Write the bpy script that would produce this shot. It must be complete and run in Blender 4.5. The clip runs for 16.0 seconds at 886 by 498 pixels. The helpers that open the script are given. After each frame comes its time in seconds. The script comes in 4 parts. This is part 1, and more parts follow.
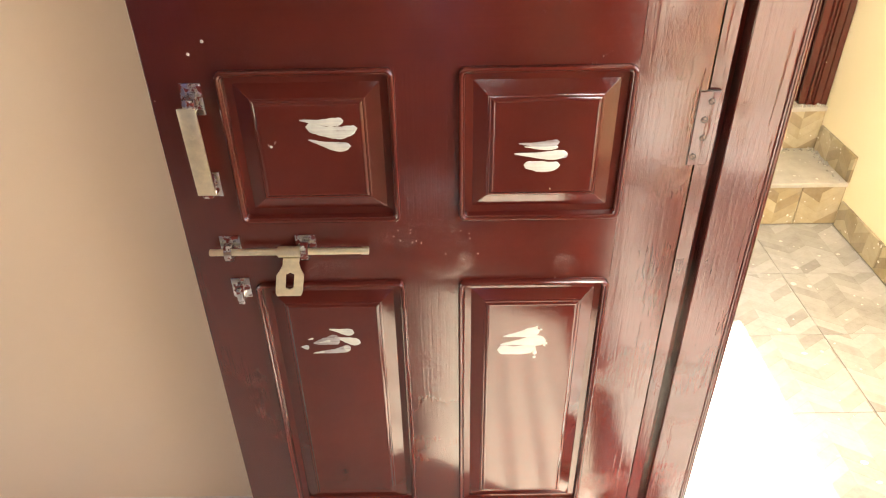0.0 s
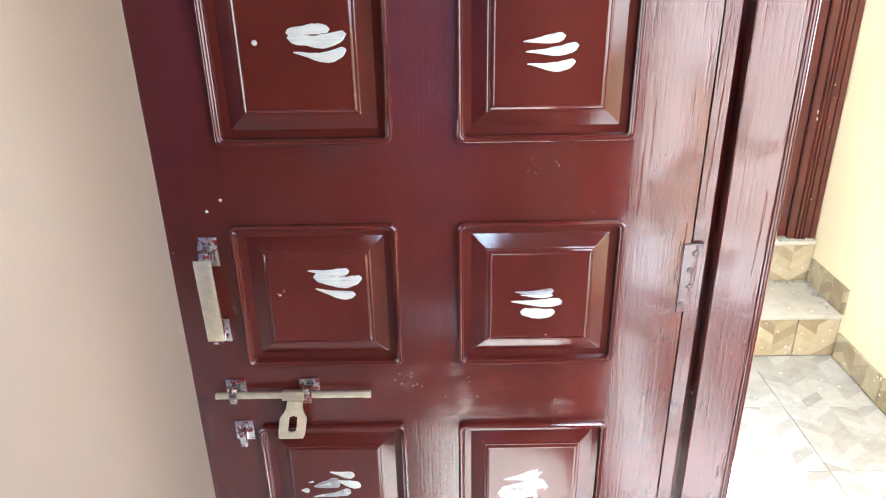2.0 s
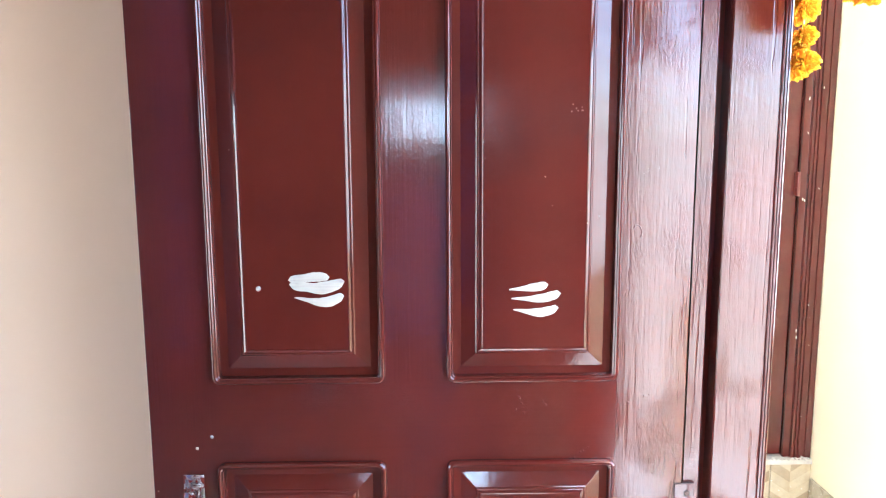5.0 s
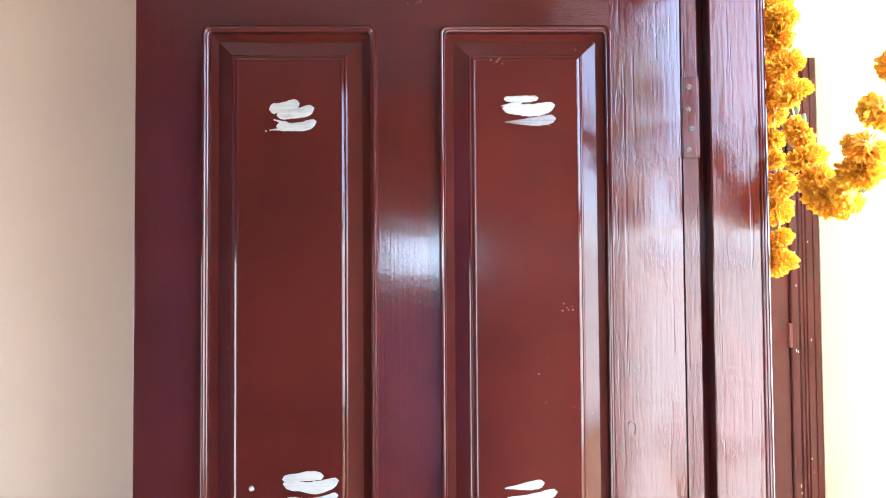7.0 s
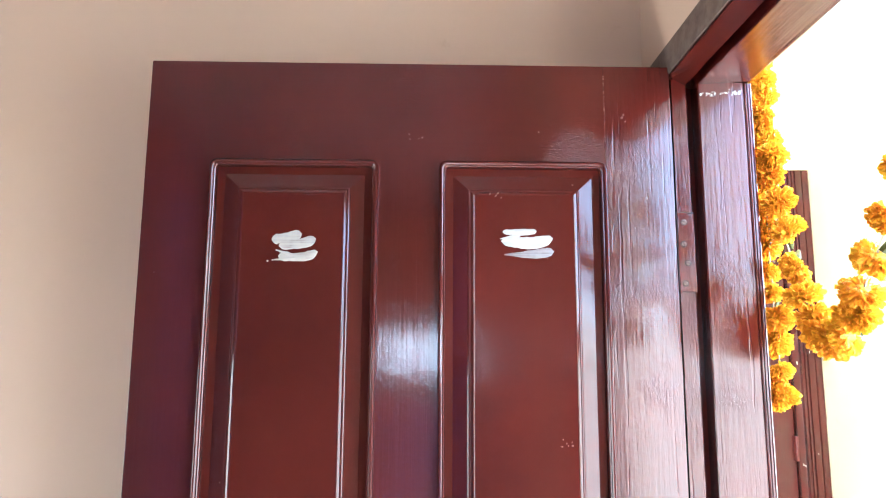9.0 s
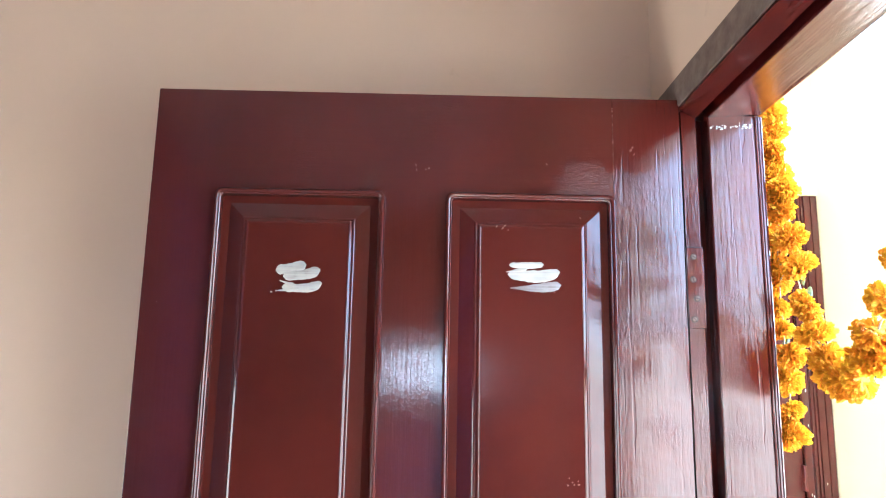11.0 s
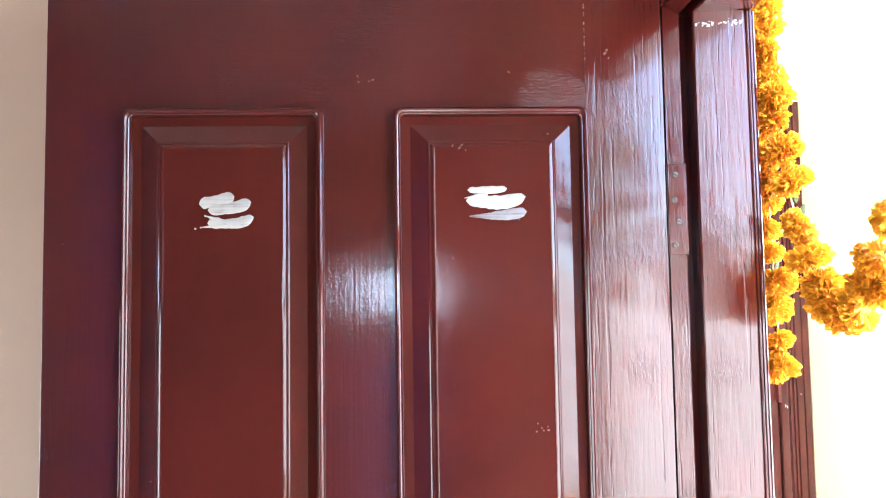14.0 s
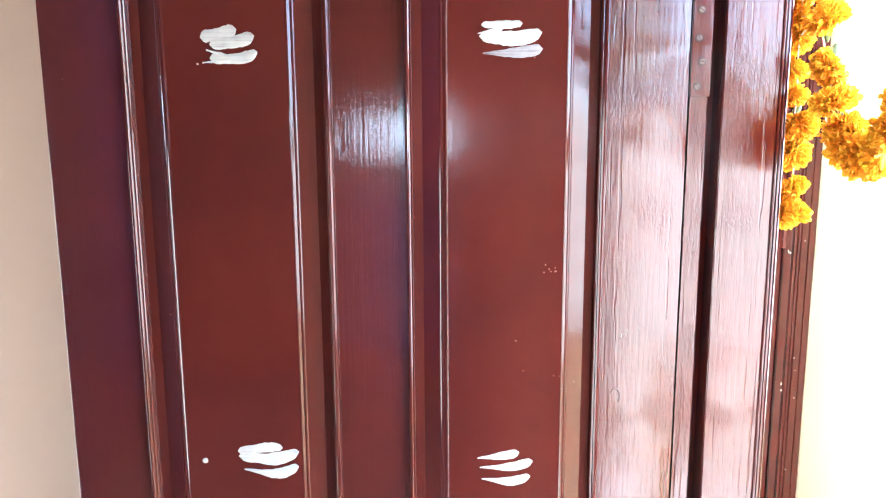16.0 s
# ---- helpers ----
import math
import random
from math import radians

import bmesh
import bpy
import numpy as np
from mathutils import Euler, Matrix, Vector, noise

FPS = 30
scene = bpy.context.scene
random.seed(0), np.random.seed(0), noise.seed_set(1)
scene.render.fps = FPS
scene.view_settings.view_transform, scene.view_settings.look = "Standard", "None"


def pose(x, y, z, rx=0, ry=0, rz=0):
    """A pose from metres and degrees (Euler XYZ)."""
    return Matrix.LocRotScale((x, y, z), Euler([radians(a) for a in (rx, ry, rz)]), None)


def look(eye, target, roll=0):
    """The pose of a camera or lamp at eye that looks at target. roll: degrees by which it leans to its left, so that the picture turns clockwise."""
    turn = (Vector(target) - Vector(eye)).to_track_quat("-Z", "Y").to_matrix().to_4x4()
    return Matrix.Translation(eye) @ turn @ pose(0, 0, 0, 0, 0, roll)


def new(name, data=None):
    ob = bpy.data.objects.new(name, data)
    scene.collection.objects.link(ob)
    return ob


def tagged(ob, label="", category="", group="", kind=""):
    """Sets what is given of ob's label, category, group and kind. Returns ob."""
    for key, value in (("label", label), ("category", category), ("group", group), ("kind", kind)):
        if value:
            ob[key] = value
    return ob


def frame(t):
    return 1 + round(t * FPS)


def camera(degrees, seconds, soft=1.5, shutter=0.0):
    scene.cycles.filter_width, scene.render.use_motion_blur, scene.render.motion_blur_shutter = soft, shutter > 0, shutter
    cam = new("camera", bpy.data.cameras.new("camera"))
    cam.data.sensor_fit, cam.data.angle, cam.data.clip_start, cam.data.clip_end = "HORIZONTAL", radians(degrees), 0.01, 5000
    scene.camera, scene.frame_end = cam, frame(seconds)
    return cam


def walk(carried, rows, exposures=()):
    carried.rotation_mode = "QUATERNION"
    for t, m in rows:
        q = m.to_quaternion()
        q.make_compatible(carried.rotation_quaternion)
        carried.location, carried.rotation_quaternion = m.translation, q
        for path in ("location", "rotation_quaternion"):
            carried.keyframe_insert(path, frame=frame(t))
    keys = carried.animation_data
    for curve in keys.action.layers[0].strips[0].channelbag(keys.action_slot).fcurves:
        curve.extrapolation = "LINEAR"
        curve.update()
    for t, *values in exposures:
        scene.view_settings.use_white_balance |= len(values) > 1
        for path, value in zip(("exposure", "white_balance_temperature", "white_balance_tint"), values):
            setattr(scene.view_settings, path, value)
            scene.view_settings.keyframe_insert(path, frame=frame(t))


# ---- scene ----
cam = camera(64.0, 16.0, soft=1.1)
PATH = [
    (0, (-0.002, -0.977, 1.348), (-0.01, 0.683, 0.233), -1.0),
    (0.5, (0.003, -0.991, 1.37), (-0.005, 0.731, 0.352), -0.9),
    (1, (0.007, -0.996, 1.385), (-0.009, 0.769, 0.446), -1.1),
    (1.5, (0.009, -1.0, 1.395), (-0.008, 0.798, 0.519), -0.9),
    (2, (0.002, -1.002, 1.406), (-0.007, 0.824, 0.59), -1.0),
    (2.5, (0.0, -1.007, 1.411), (-0.008, 0.853, 0.677), -0.8),
    (3, (0.002, -1.012, 1.426), (0.007, 0.887, 0.8), -0.6),
    (3.5, (-0.001, -1.015, 1.44), (0.011, 0.909, 0.896), -0.7),
    (3.7, (0.002, -1.016, 1.444), (0.02, 0.919, 0.942), -0.4),
    (6, (-0.001, -1.034, 1.522), (0.038, 0.963, 1.41), -0.4),
    (6.5, (-0.009, -1.037, 1.556), (0.043, 0.962, 1.547), -0.3),
    (7, (0.003, -1.045, 1.583), (0.043, 0.954, 1.648), -0.4),
    (7.5, (0.007, -1.05, 1.619), (0.051, 0.947, 1.716), 0.1),
    (8, (0.004, -1.053, 1.629), (0.06, 0.937, 1.822), 0.1),
    (8.5, (0.001, -1.055, 1.636), (0.067, 0.924, 1.917), -0.0),
    (9, (0.005, -1.054, 1.645), (0.044, 0.921, 1.959), 0.3),
    (11.5, (0.004, -1.039, 1.674), (0.032, 0.928, 2.032), 1.2),
    (12, (0.018, -0.985, 1.676), (0.172, 0.987, 1.974), 0.5),
    (12.5, (0.023, -0.939, 1.697), (0.15, 1.04, 1.96), -0.6),
    (13, (0.03, -0.933, 1.705), (0.147, 1.046, 1.966), -0.6),
    (13.5, (0.038, -0.931, 1.716), (0.135, 1.056, 1.916), -0.6),
    (14, (0.04, -0.923, 1.705), (0.131, 1.071, 1.828), -0.9),
    (14.5, (0.035, -0.92, 1.696), (0.129, 1.078, 1.751), -0.9),
    (15, (0.041, -0.917, 1.693), (0.109, 1.082, 1.643), -0.8),
    (15.5, (0.032, -0.912, 1.686), (0.116, 1.079, 1.523), -0.9),
    (16, (0.038, -0.914, 1.702), (0.1, 1.06, 1.388), -0.3),
]
# exposure and white balance drift of the phone camera: seconds, stops, kelvin, tint
EXPOSURES = [(0.0, 3.55, 7300, 9), (0.5, 3.65, 6200, 8), (1.0, 3.8, 5550, 4), (1.5, 3.85, 5350, 5), (2.5, 3.9, 5250, 5), (3.5, 4.0, 5150, 7), (6.5, 4.1, 5100, 8), (9.2, 4.12, 5100, 8),
             (11.3, 3.9, 5050, 7), (11.9, 3.6, 4900, 7), (12.2, 3.75, 4950, 7), (13.2, 4.05, 5050, 7), (14.2, 4.2, 5150, 8), (16.0, 4.33, 5200, 8)]
walk(cam, [(t, look(eye, target, roll)) for t, eye, target, roll in PATH], EXPOSURES)

# ---- light ----
SUN_ELEVATION, SUN_AZIMUTH = radians(60), radians(25)   # azimuth: from +x towards +y
world = bpy.data.worlds.new("sky")
scene.world = world
world.use_nodes = True
wn = world.node_tree.nodes
sky = wn.new("ShaderNodeTexSky")
sky.sky_type = "NISHITA"
sky.sun_disc = False
sky.sun_elevation = SUN_ELEVATION
sky.sun_rotation = radians(90) - SUN_AZIMUTH
world.node_tree.links.new(sky.outputs[0], wn["Background"].inputs[0])
wn["Background"].inputs[1].default_value = 0.10

sun = new("sun", bpy.data.lights.new("sun", "SUN"))
sun.data.energy, sun.data.angle, sun.data.color = 5.0, radians(0.6), (1.0, 0.95, 0.86)
sun_from = Vector((math.cos(SUN_ELEVATION) * math.cos(SUN_AZIMUTH), math.cos(SUN_ELEVATION) * math.sin(SUN_AZIMUTH), math.sin(SUN_ELEVATION)))
sun.matrix_world = look(tuple(sun_from * 10), (0, 0, 0))


def area_light(name, eye, target, w, h, watts, color):
    ob = new(name, bpy.data.lights.new(name, "AREA"))
    ob.data.shape, ob.data.size, ob.data.size_y, ob.data.energy, ob.data.color = "RECTANGLE", w, h, watts, color
    ob.matrix_world = look(eye, target)
    return ob


area_light("rear_window_daylight", (0.02, -4.95, 1.72), (0.02, 0, 1.72), 0.26, 0.32, 0.72, (0.84, 0.92, 1.0))
# unseen warm fill from the left, added to brighten the back wall
area_light("side_fill", (-2.32, -0.52, 0.92), (0.0, -0.52, 0.92), 0.80, 1.5, 1.55, (1.0, 0.88, 0.74))
area_light("stair_opening_daylight", (1.575, -0.30, 1.92), (0.0, -0.30, 1.92), 2.60, 1.90, 5.2, (1.0, 0.96, 0.90))
# two unseen lamps added so hinge stile and jamb reflect something bright
area_light("stair_end_fill", (1.575, -2.085, 1.42), (0.0, -2.085, 1.42), 0.90, 2.90, 3.2, (1.0, 0.95, 0.90))
area_light("landing_end_fill", (1.39, -3.10, 0.95), (1.39, 0.0, 0.95), 0.16, 2.05, 0.9, (1.0, 0.97, 0.94))
# unseen fill from above, added to brighten the yellow wall and steps
area_light("overhead_fill", (1.0, -1.75, 3.10), (1.0, -1.75, 0.0), 0.76, 1.5, 9.0, (1.0, 0.96, 0.90))


# ---- materials ----
def material(name):
    m = bpy.data.materials.new(name)
    m.use_nodes = True
    return m, m.node_tree.nodes, m.node_tree.links, m.node_tree.nodes["Principled BSDF"]


def node(nodes, kind, **values):
    n = nodes.new(kind)
    for key, value in values.items():
        n.inputs[key].default_value = value
    return n


def coords(nodes, links, scale):
    c = nodes.new("ShaderNodeTexCoord")
    mp = nodes.new("ShaderNodeMapping")
    mp.inputs["Scale"].default_value = scale
    links.new(c.outputs["Object"], mp.inputs[0])
    return mp.outputs[0]


def noise_tex(nodes, links, scale3, scale=1.0, detail=4.0, rough=0.55):
    n = node(nodes, "ShaderNodeTexNoise", Scale=scale, Detail=detail, Roughness=rough)
    links.new(coords(nodes, links, scale3), n.inputs["Vector"])
    return n.outputs["Fac"]


def ramp(nodes, links, fac, stops):
    r = nodes.new("ShaderNodeValToRGB")
    e = r.color_ramp.elements
    while len(e) < len(stops):
        e.new(0.5)
    for el, (p, c) in zip(e, stops):
        el.position, el.color = p, (*c, 1) if len(c) == 3 else c
    links.new(fac, r.inputs[0])
    return r.outputs[0]


def math_node(nodes, links, op, a, b):
    n = nodes.new("ShaderNodeMath")
    n.operation = op
    for i, v in enumerate((a, b)):
        if isinstance(v, (int, float)):
            n.inputs[i].default_value = v
        else:
            links.new(v, n.inputs[i])
    return n.outputs[0]


def mix(nodes, links, fac, a, b, blend="MIX"):
    n = nodes.new("ShaderNodeMix")
    n.data_type, n.blend_type = "RGBA", blend
    for i, v in ((0, fac), (6, a), (7, b)):
        if isinstance(v, (int, float)):
            n.inputs[i].default_value = v
        elif isinstance(v, tuple):
            n.inputs[i].default_value = (*v, 1)
        else:
            links.new(v, n.inputs[i])
    return n.outputs[2]


def bump(nodes, links, height, strength, distance, normal=None):
    b = node(nodes, "ShaderNodeBump", Strength=strength, Distance=distance)
    links.new(height, b.inputs["Height"])
    if normal is not None:
        links.new(normal, b.inputs["Normal"])
    return b.outputs[0]


def enamel(name, along, dark, light, grain=1.0, rough=0.16, coat=0.35, worn_paint=0.0, cracks=0.0):
    """Old gloss enamel brushed over timber: grain telegraphs through along one axis, with specks and runs."""
    m, n, l, p = material(name)
    across, length = (200, 15) if cracks else (260, 5)
    stretch = {"z": (across, across, length), "x": (length, across, across), "y": (across, length, across)}[along]
    fine = noise_tex(n, l, stretch, 1.0, 5.0, 0.62)
    broad = {"z": (38, 38, 1.6), "x": (1.6, 38, 38), "y": (38, 1.6, 38)}[along]
    wide = noise_tex(n, l, broad, 1.0, 3.0)
    patch = noise_tex(n, l, (5, 5, 5), 1.0, 4.0)
    colour = ramp(n, l, patch, [(0.30, dark), (0.72, light)])
    streak = ramp(n, l, fine, [(0.30, (0.55, 0.5, 0.5)), (0.55, (1, 1, 1))])
    colour = mix(n, l, min(0.3, 0.3 * grain), colour, streak, "MULTIPLY")
    vor = node(n, "ShaderNodeTexVoronoi", Scale=26.0)
    l.new(coords(n, l, (1, 1, 1)), vor.inputs["Vector"])
    speck = ramp(n, l, vor.outputs["Distance"], [(0.020, (1, 1, 1)), (0.045, (0, 0, 0))])
    gate = ramp(n, l, noise_tex(n, l, (9, 9, 9), 1.0, 2.0), [(0.60, (0, 0, 0)), (0.66, (1, 1, 1))])
    speck = mix(n, l, 1.0, speck, gate, "MULTIPLY")
    colour = mix(n, l, mix(n, l, 1.0, speck, (0.55, 0.55, 0.55), "MULTIPLY"), colour, (0.42, 0.25, 0.19))
    l.new(colour, p.inputs["Base Color"])
    l.new(math_node(n, l, "ADD", math_node(n, l, "MULTIPLY", wide, 0.10), rough - 0.03), p.inputs["Roughness"])
    p.inputs["IOR"].default_value = 1.52
    p.inputs["Coat Weight"].default_value = coat
    p.inputs["Coat Roughness"].default_value = 0.045
    height = math_node(n, l, "ADD", math_node(n, l, "MULTIPLY", fine, 0.8), math_node(n, l, "MULTIPLY", wide, 0.9))
    flow = {"z": (150, 150, 7), "x": (7, 150, 150), "y": (150, 7, 150)}[along]
    crack = ramp(n, l, noise_tex(n, l, flow, 1.0, 3.0, 0.5), [(0.58, (1, 1, 1)), (0.64, (0, 0, 0))])
    area = ramp(n, l, noise_tex(n, l, tuple(q / 9 for q in flow), 1.0, 2.0), [(0.45, (1, 1, 1)), (0.60, (0, 0, 0))])
    height = math_node(n, l, "ADD", height, math_node(n, l, "MULTIPLY", mix(n, l, area, crack, (1, 1, 1)), cracks))
    nb = bump(n, l, height, min(1.0, 0.30 * grain), 0.0022)
    dents = noise_tex(n, l, (55, 55, 55), 1.0, 5.0, 0.7)
    nb = bump(n, l, dents, 0.10, 0.002, nb)
    worn = ramp(n, l, noise_tex(n, l, (6.5, 6.5, 6.5), 1.0, 3.0), [(0.52, (0, 0, 0)), (0.64, (1, 1, 1))])
    brush = {"z": (330, 330, 90), "x": (90, 330, 330), "y": (330, 90, 330)}[along]
    crackle = mix(n, l, 1.0, noise_tex(n, l, brush, 1.0, 4.0, 0.7), worn, "MULTIPLY")
    nb = bump(n, l, crackle, worn_paint, 0.0012, nb)
    l.new(nb, p.inputs["Normal"])
    l.new(bump(n, l, crackle, worn_paint * 0.7, 0.0012, bump(n, l, height, min(1.0, 0.22 * grain), 0.0022)), p.inputs["Coat Normal"])
    return m


def plaster(name, a, b, rough=0.6):
    m, n, l, p = material(name)
    big = noise_tex(n, l, (1.3, 1.3, 1.3), 1.0, 4.0)
    colour = ramp(n, l, big, [(0.3, a), (0.7, b)])
    spots = ramp(n, l, noise_tex(n, l, (7, 7, 7), 1.0, 8.0, 0.7), [(0.66, (1, 1, 1)), (0.78, (0.86, 0.83, 0.80))])
    l.new(mix(n, l, 1.0, colour, spots, "MULTIPLY"), p.inputs["Base Color"])
    p.inputs["Roughness"].default_value = rough
    fine = noise_tex(n, l, (120, 120, 120), 1.0, 4.0)
    trowel = noise_tex(n, l, (4, 4, 4), 1.0, 3.0)
    l.new(bump(n, l, trowel, 0.12, 0.01, bump(n, l, fine, 0.10, 0.002)), p.inputs["Normal"])
    return m


def metal(name, colour, rough, flakes=0.0):
    m, n, l, p = material(name)
    patch = noise_tex(n, l, (60, 60, 60), 1.0, 5.0, 0.65)
    l.new(ramp(n, l, patch, [(0.25, tuple(c * 0.72 for c in colour)), (0.7, colour)]), p.inputs["Base Color"])
    if flakes:
        keep = ramp(n, l, noise_tex(n, l, (95, 95, 95), 1.0, 4.0, 0.6), [(flakes, (1, 1, 1)), (flakes + 0.05, (0, 0, 0))])
        l.new(mix(n, l, keep, (0.10, 0.014, 0.010), colour), p.inputs["Base Color"])
        l.new(keep, p.inputs["Metallic"])
    else:
        p.inputs["Metallic"].default_value = 1.0
    l.new(math_node(n, l, "ADD", math_node(n, l, "MULTIPLY", patch, 0.18), rough - 0.06), p.inputs["Roughness"])
    l.new(bump(n, l, patch, 0.15, 0.001), p.inputs["Normal"])
    return m


def chevron_tile(name, plane, pale, tan, brown, dusty):
    """Glazed tile printed with a zigzag of timber-like blocks, under plaster dust."""
    m, n, l, p = material(name)
    c = n.new("ShaderNodeTexCoord")
    sep = n.new("ShaderNodeSeparateXYZ")
    l.new(c.outputs["Object"], sep.inputs[0])
    u, v = (sep.outputs[i] for i in {"xy": (0, 1), "xz": (0, 2), "yz": (1, 2)}[plane])
    cell = 0.078
    uu = math_node(n, l, "DIVIDE", u, cell)
    tri = math_node(n, l, "PINGPONG", uu, 1.0)
    vv = math_node(n, l, "ADD", math_node(n, l, "DIVIDE", v, cell * 0.55), math_node(n, l, "MULTIPLY", tri, 1.2))
    row = math_node(n, l, "FLOOR", vv, 0.0)
    col = math_node(n, l, "FLOOR", uu, 0.0)
    comb = n.new("ShaderNodeCombineXYZ")
    l.new(row, comb.inputs[0])
    l.new(col, comb.inputs[1])
    info = n.new("ShaderNodeObjectInfo")
    l.new(math_node(n, l, "MULTIPLY", info.outputs["Random"], 91.0), comb.inputs[2])
    white = n.new("ShaderNodeTexWhiteNoise")
    l.new(comb.outputs[0], white.inputs["Vector"])
    base = ramp(n, l, white.outputs["Value"], [(0.0, pale), (0.25, pale), (0.6, tan), (1.0, brown)])
    grain = noise_tex(n, l, (30, 30, 30), 1.0, 6.0, 0.7)
    base = mix(n, l, 0.30, base, ramp(n, l, grain, [(0.3, (0.45, 0.40, 0.34)), (0.6, (1, 1, 1))]), "MULTIPLY")
    frac = math_node(n, l, "FRACT", vv, 0.0)
    edge = ramp(n, l, frac, [(0.0, (0.72, 0.68, 0.6)), (0.08, (1, 1, 1))])
    base = mix(n, l, 0.5, base, edge, "MULTIPLY")
    dust = ramp(n, l, noise_tex(n, l, (4, 4, 4), 1.0, 8.0, 0.72), [(0.42, (0, 0, 0)), (0.75, (dusty, dusty, dusty))])
    base = mix(n, l, dust, base, (0.50, 0.495, 0.485))
    drops = node(n, "ShaderNodeTexVoronoi", Scale=16.0)
    l.new(coords(n, l, (1, 1, 1)), drops.inputs["Vector"])
    spot = ramp(n, l, drops.outputs["Distance"], [(0.07, (1, 1, 1)), (0.11, (0, 0, 0))])
    gate = ramp(n, l, noise_tex(n, l, (11, 11, 11), 1.0, 2.0), [(0.52, (0, 0, 0)), (0.58, (1, 1, 1))])
    base = mix(n, l, mix(n, l, 1.0, spot, gate, "MULTIPLY"), base, (0.86, 0.84, 0.78))
    l.new(base, p.inputs["Base Color"])
    l.new(math_node(n, l, "ADD", math_node(n, l, "MULTIPLY", dust, 0.4), 0.28), p.inputs["Roughness"])
    l.new(bump(n, l, grain, 0.1, 0.002), p.inputs["Normal"])
    return m


def plain(name, a, b, scale, rough, relief=0.1, translucent=0.0):
    m, n, l, p = material(name)
    f = noise_tex(n, l, (scale, scale, scale), 1.0, 5.0, 0.6)
    l.new(ramp(n, l, f, [(0.3, a), (0.7, b)]), p.inputs["Base Color"])
    p.inputs["Roughness"].default_value = rough
    l.new(bump(n, l, f, relief, 0.002), p.inputs["Normal"])
    if translucent:
        t = n.new("ShaderNodeBsdfTranslucent")
        t.inputs["Color"].default_value = (*b, 1)
        s = n.new("ShaderNodeMixShader")
        s.inputs[0].default_value = translucent
        l.new(p.outputs[0], s.inputs[1])
        l.new(t.outputs[0], s.inputs[2])
        l.new(s.outputs[0], n["Material Output"].inputs["Surface"])
    return m


def petal_material():
    m, n, l, p = material("marigold_petal")
    info = n.new("ShaderNodeObjectInfo")
    geo = n.new("ShaderNodeNewGeometry")
    v = math_node(n, l, "ADD", math_node(n, l, "MULTIPLY", info.outputs["Random"], 0.35), math_node(n, l, "MULTIPLY", geo.outputs["Random Per Island"], 0.65))
    col = ramp(n, l, v, [(0.0, (0.76, 0.31, 0.002)), (0.45, (0.91, 0.49, 0.004)), (1.0, (0.96, 0.67, 0.010))])
    l.new(col, p.inputs["Base Color"])
    p.inputs["Roughness"].default_value = 0.55
    t = n.new("ShaderNodeBsdfTranslucent")
    l.new(col, t.inputs["Color"])
    s = n.new("ShaderNodeMixShader")
    s.inputs[0].default_value = 0.30
    l.new(p.outputs[0], s.inputs[1])
    l.new(t.outputs[0], s.inputs[2])
    l.new(s.outputs[0], n["Material Output"].inputs["Surface"])
    return m


def smear_material(name, low, mid, high):
    m, n, l, p = material(name)
    f = noise_tex(n, l, (14, 40, 420), 1.0, 4.0, 0.6)
    body = noise_tex(n, l, (38, 38, 38), 1.0, 3.0)
    thin = math_node(n, l, "ADD", math_node(n, l, "MULTIPLY", f, 0.55), math_node(n, l, "MULTIPLY", body, 0.55))
    l.new(ramp(n, l, thin, [(0.36, low), (0.46, mid), (0.62, high)]), p.inputs["Base Color"])
    p.inputs["Roughness"].default_value = 0.45
    l.new(bump(n, l, f, 0.4, 0.001), p.inputs["Normal"])
    return m


RED_D, RED_L = (0.052, 0.0078, 0.0056), (0.084, 0.0120, 0.0080)
paint_v = enamel("enamel_upright", "z", RED_D, RED_L, 0.5, 0.075)
paint_v_coarse = enamel("enamel_coarse_grain", "z", RED_D, RED_L, 0.95, 0.05, 0.35, 1.0, 2.0)
paint_h = enamel("enamel_level", "x", RED_D, RED_L, 0.35, 0.085, 0.40, 0.85)
paint_head = enamel("enamel_head", "y", RED_D, RED_L, 0.9, 0.08)
paint_panel = enamel("enamel_panel", "z", RED_D, RED_L, 0.15, 0.045, 0.0)
paint_old = enamel("enamel_neighbour", "z", (0.052, 0.0088, 0.0072), (0.078, 0.0128, 0.0098), 0.4, 0.14)
wall_paint = plaster("cream_wall_paint", (0.62, 0.465, 0.325), (0.68, 0.515, 0.365))
yellow_paint = plaster("yellow_wall_paint", (0.74, 0.665, 0.48), (0.80, 0.725, 0.53))
lilac_paint = plaster("lilac_wall_paint", (0.25, 0.22, 0.31), (0.31, 0.27, 0.38))
ceiling_paint = plaster("ceiling_paint", (0.74, 0.72, 0.68), (0.80, 0.78, 0.74))
steel = metal("chrome", (0.72, 0.73, 0.75), 0.14)
steel_flaked = metal("chrome_with_paint", (0.66, 0.65, 0.64), 0.14, 0.49)
brass = metal("satin_brass_plate", (0.78, 0.69, 0.50), 0.40)
painted_steel = metal("painted_hinge_steel", (0.45, 0.36, 0.30), 0.32, 0.30)
screw_steel = metal("worn_screw_steel", (0.20, 0.145, 0.12), 0.48)
# near-black colour standing for shade in hinge joints, countersinks and screw slots
gap_dark = plain("dark_joint_shade", (0.012, 0.006, 0.005), (0.03, 0.012, 0.010), 90, 0.7)
bare_wood = plain("bare_packing_wood", (0.10, 0.065, 0.045), (0.19, 0.14, 0.105), 45, 0.75, 0.5)
iron = plain("dark_iron_bar", (0.06, 0.06, 0.065), (0.10, 0.10, 0.105), 60, 0.45)
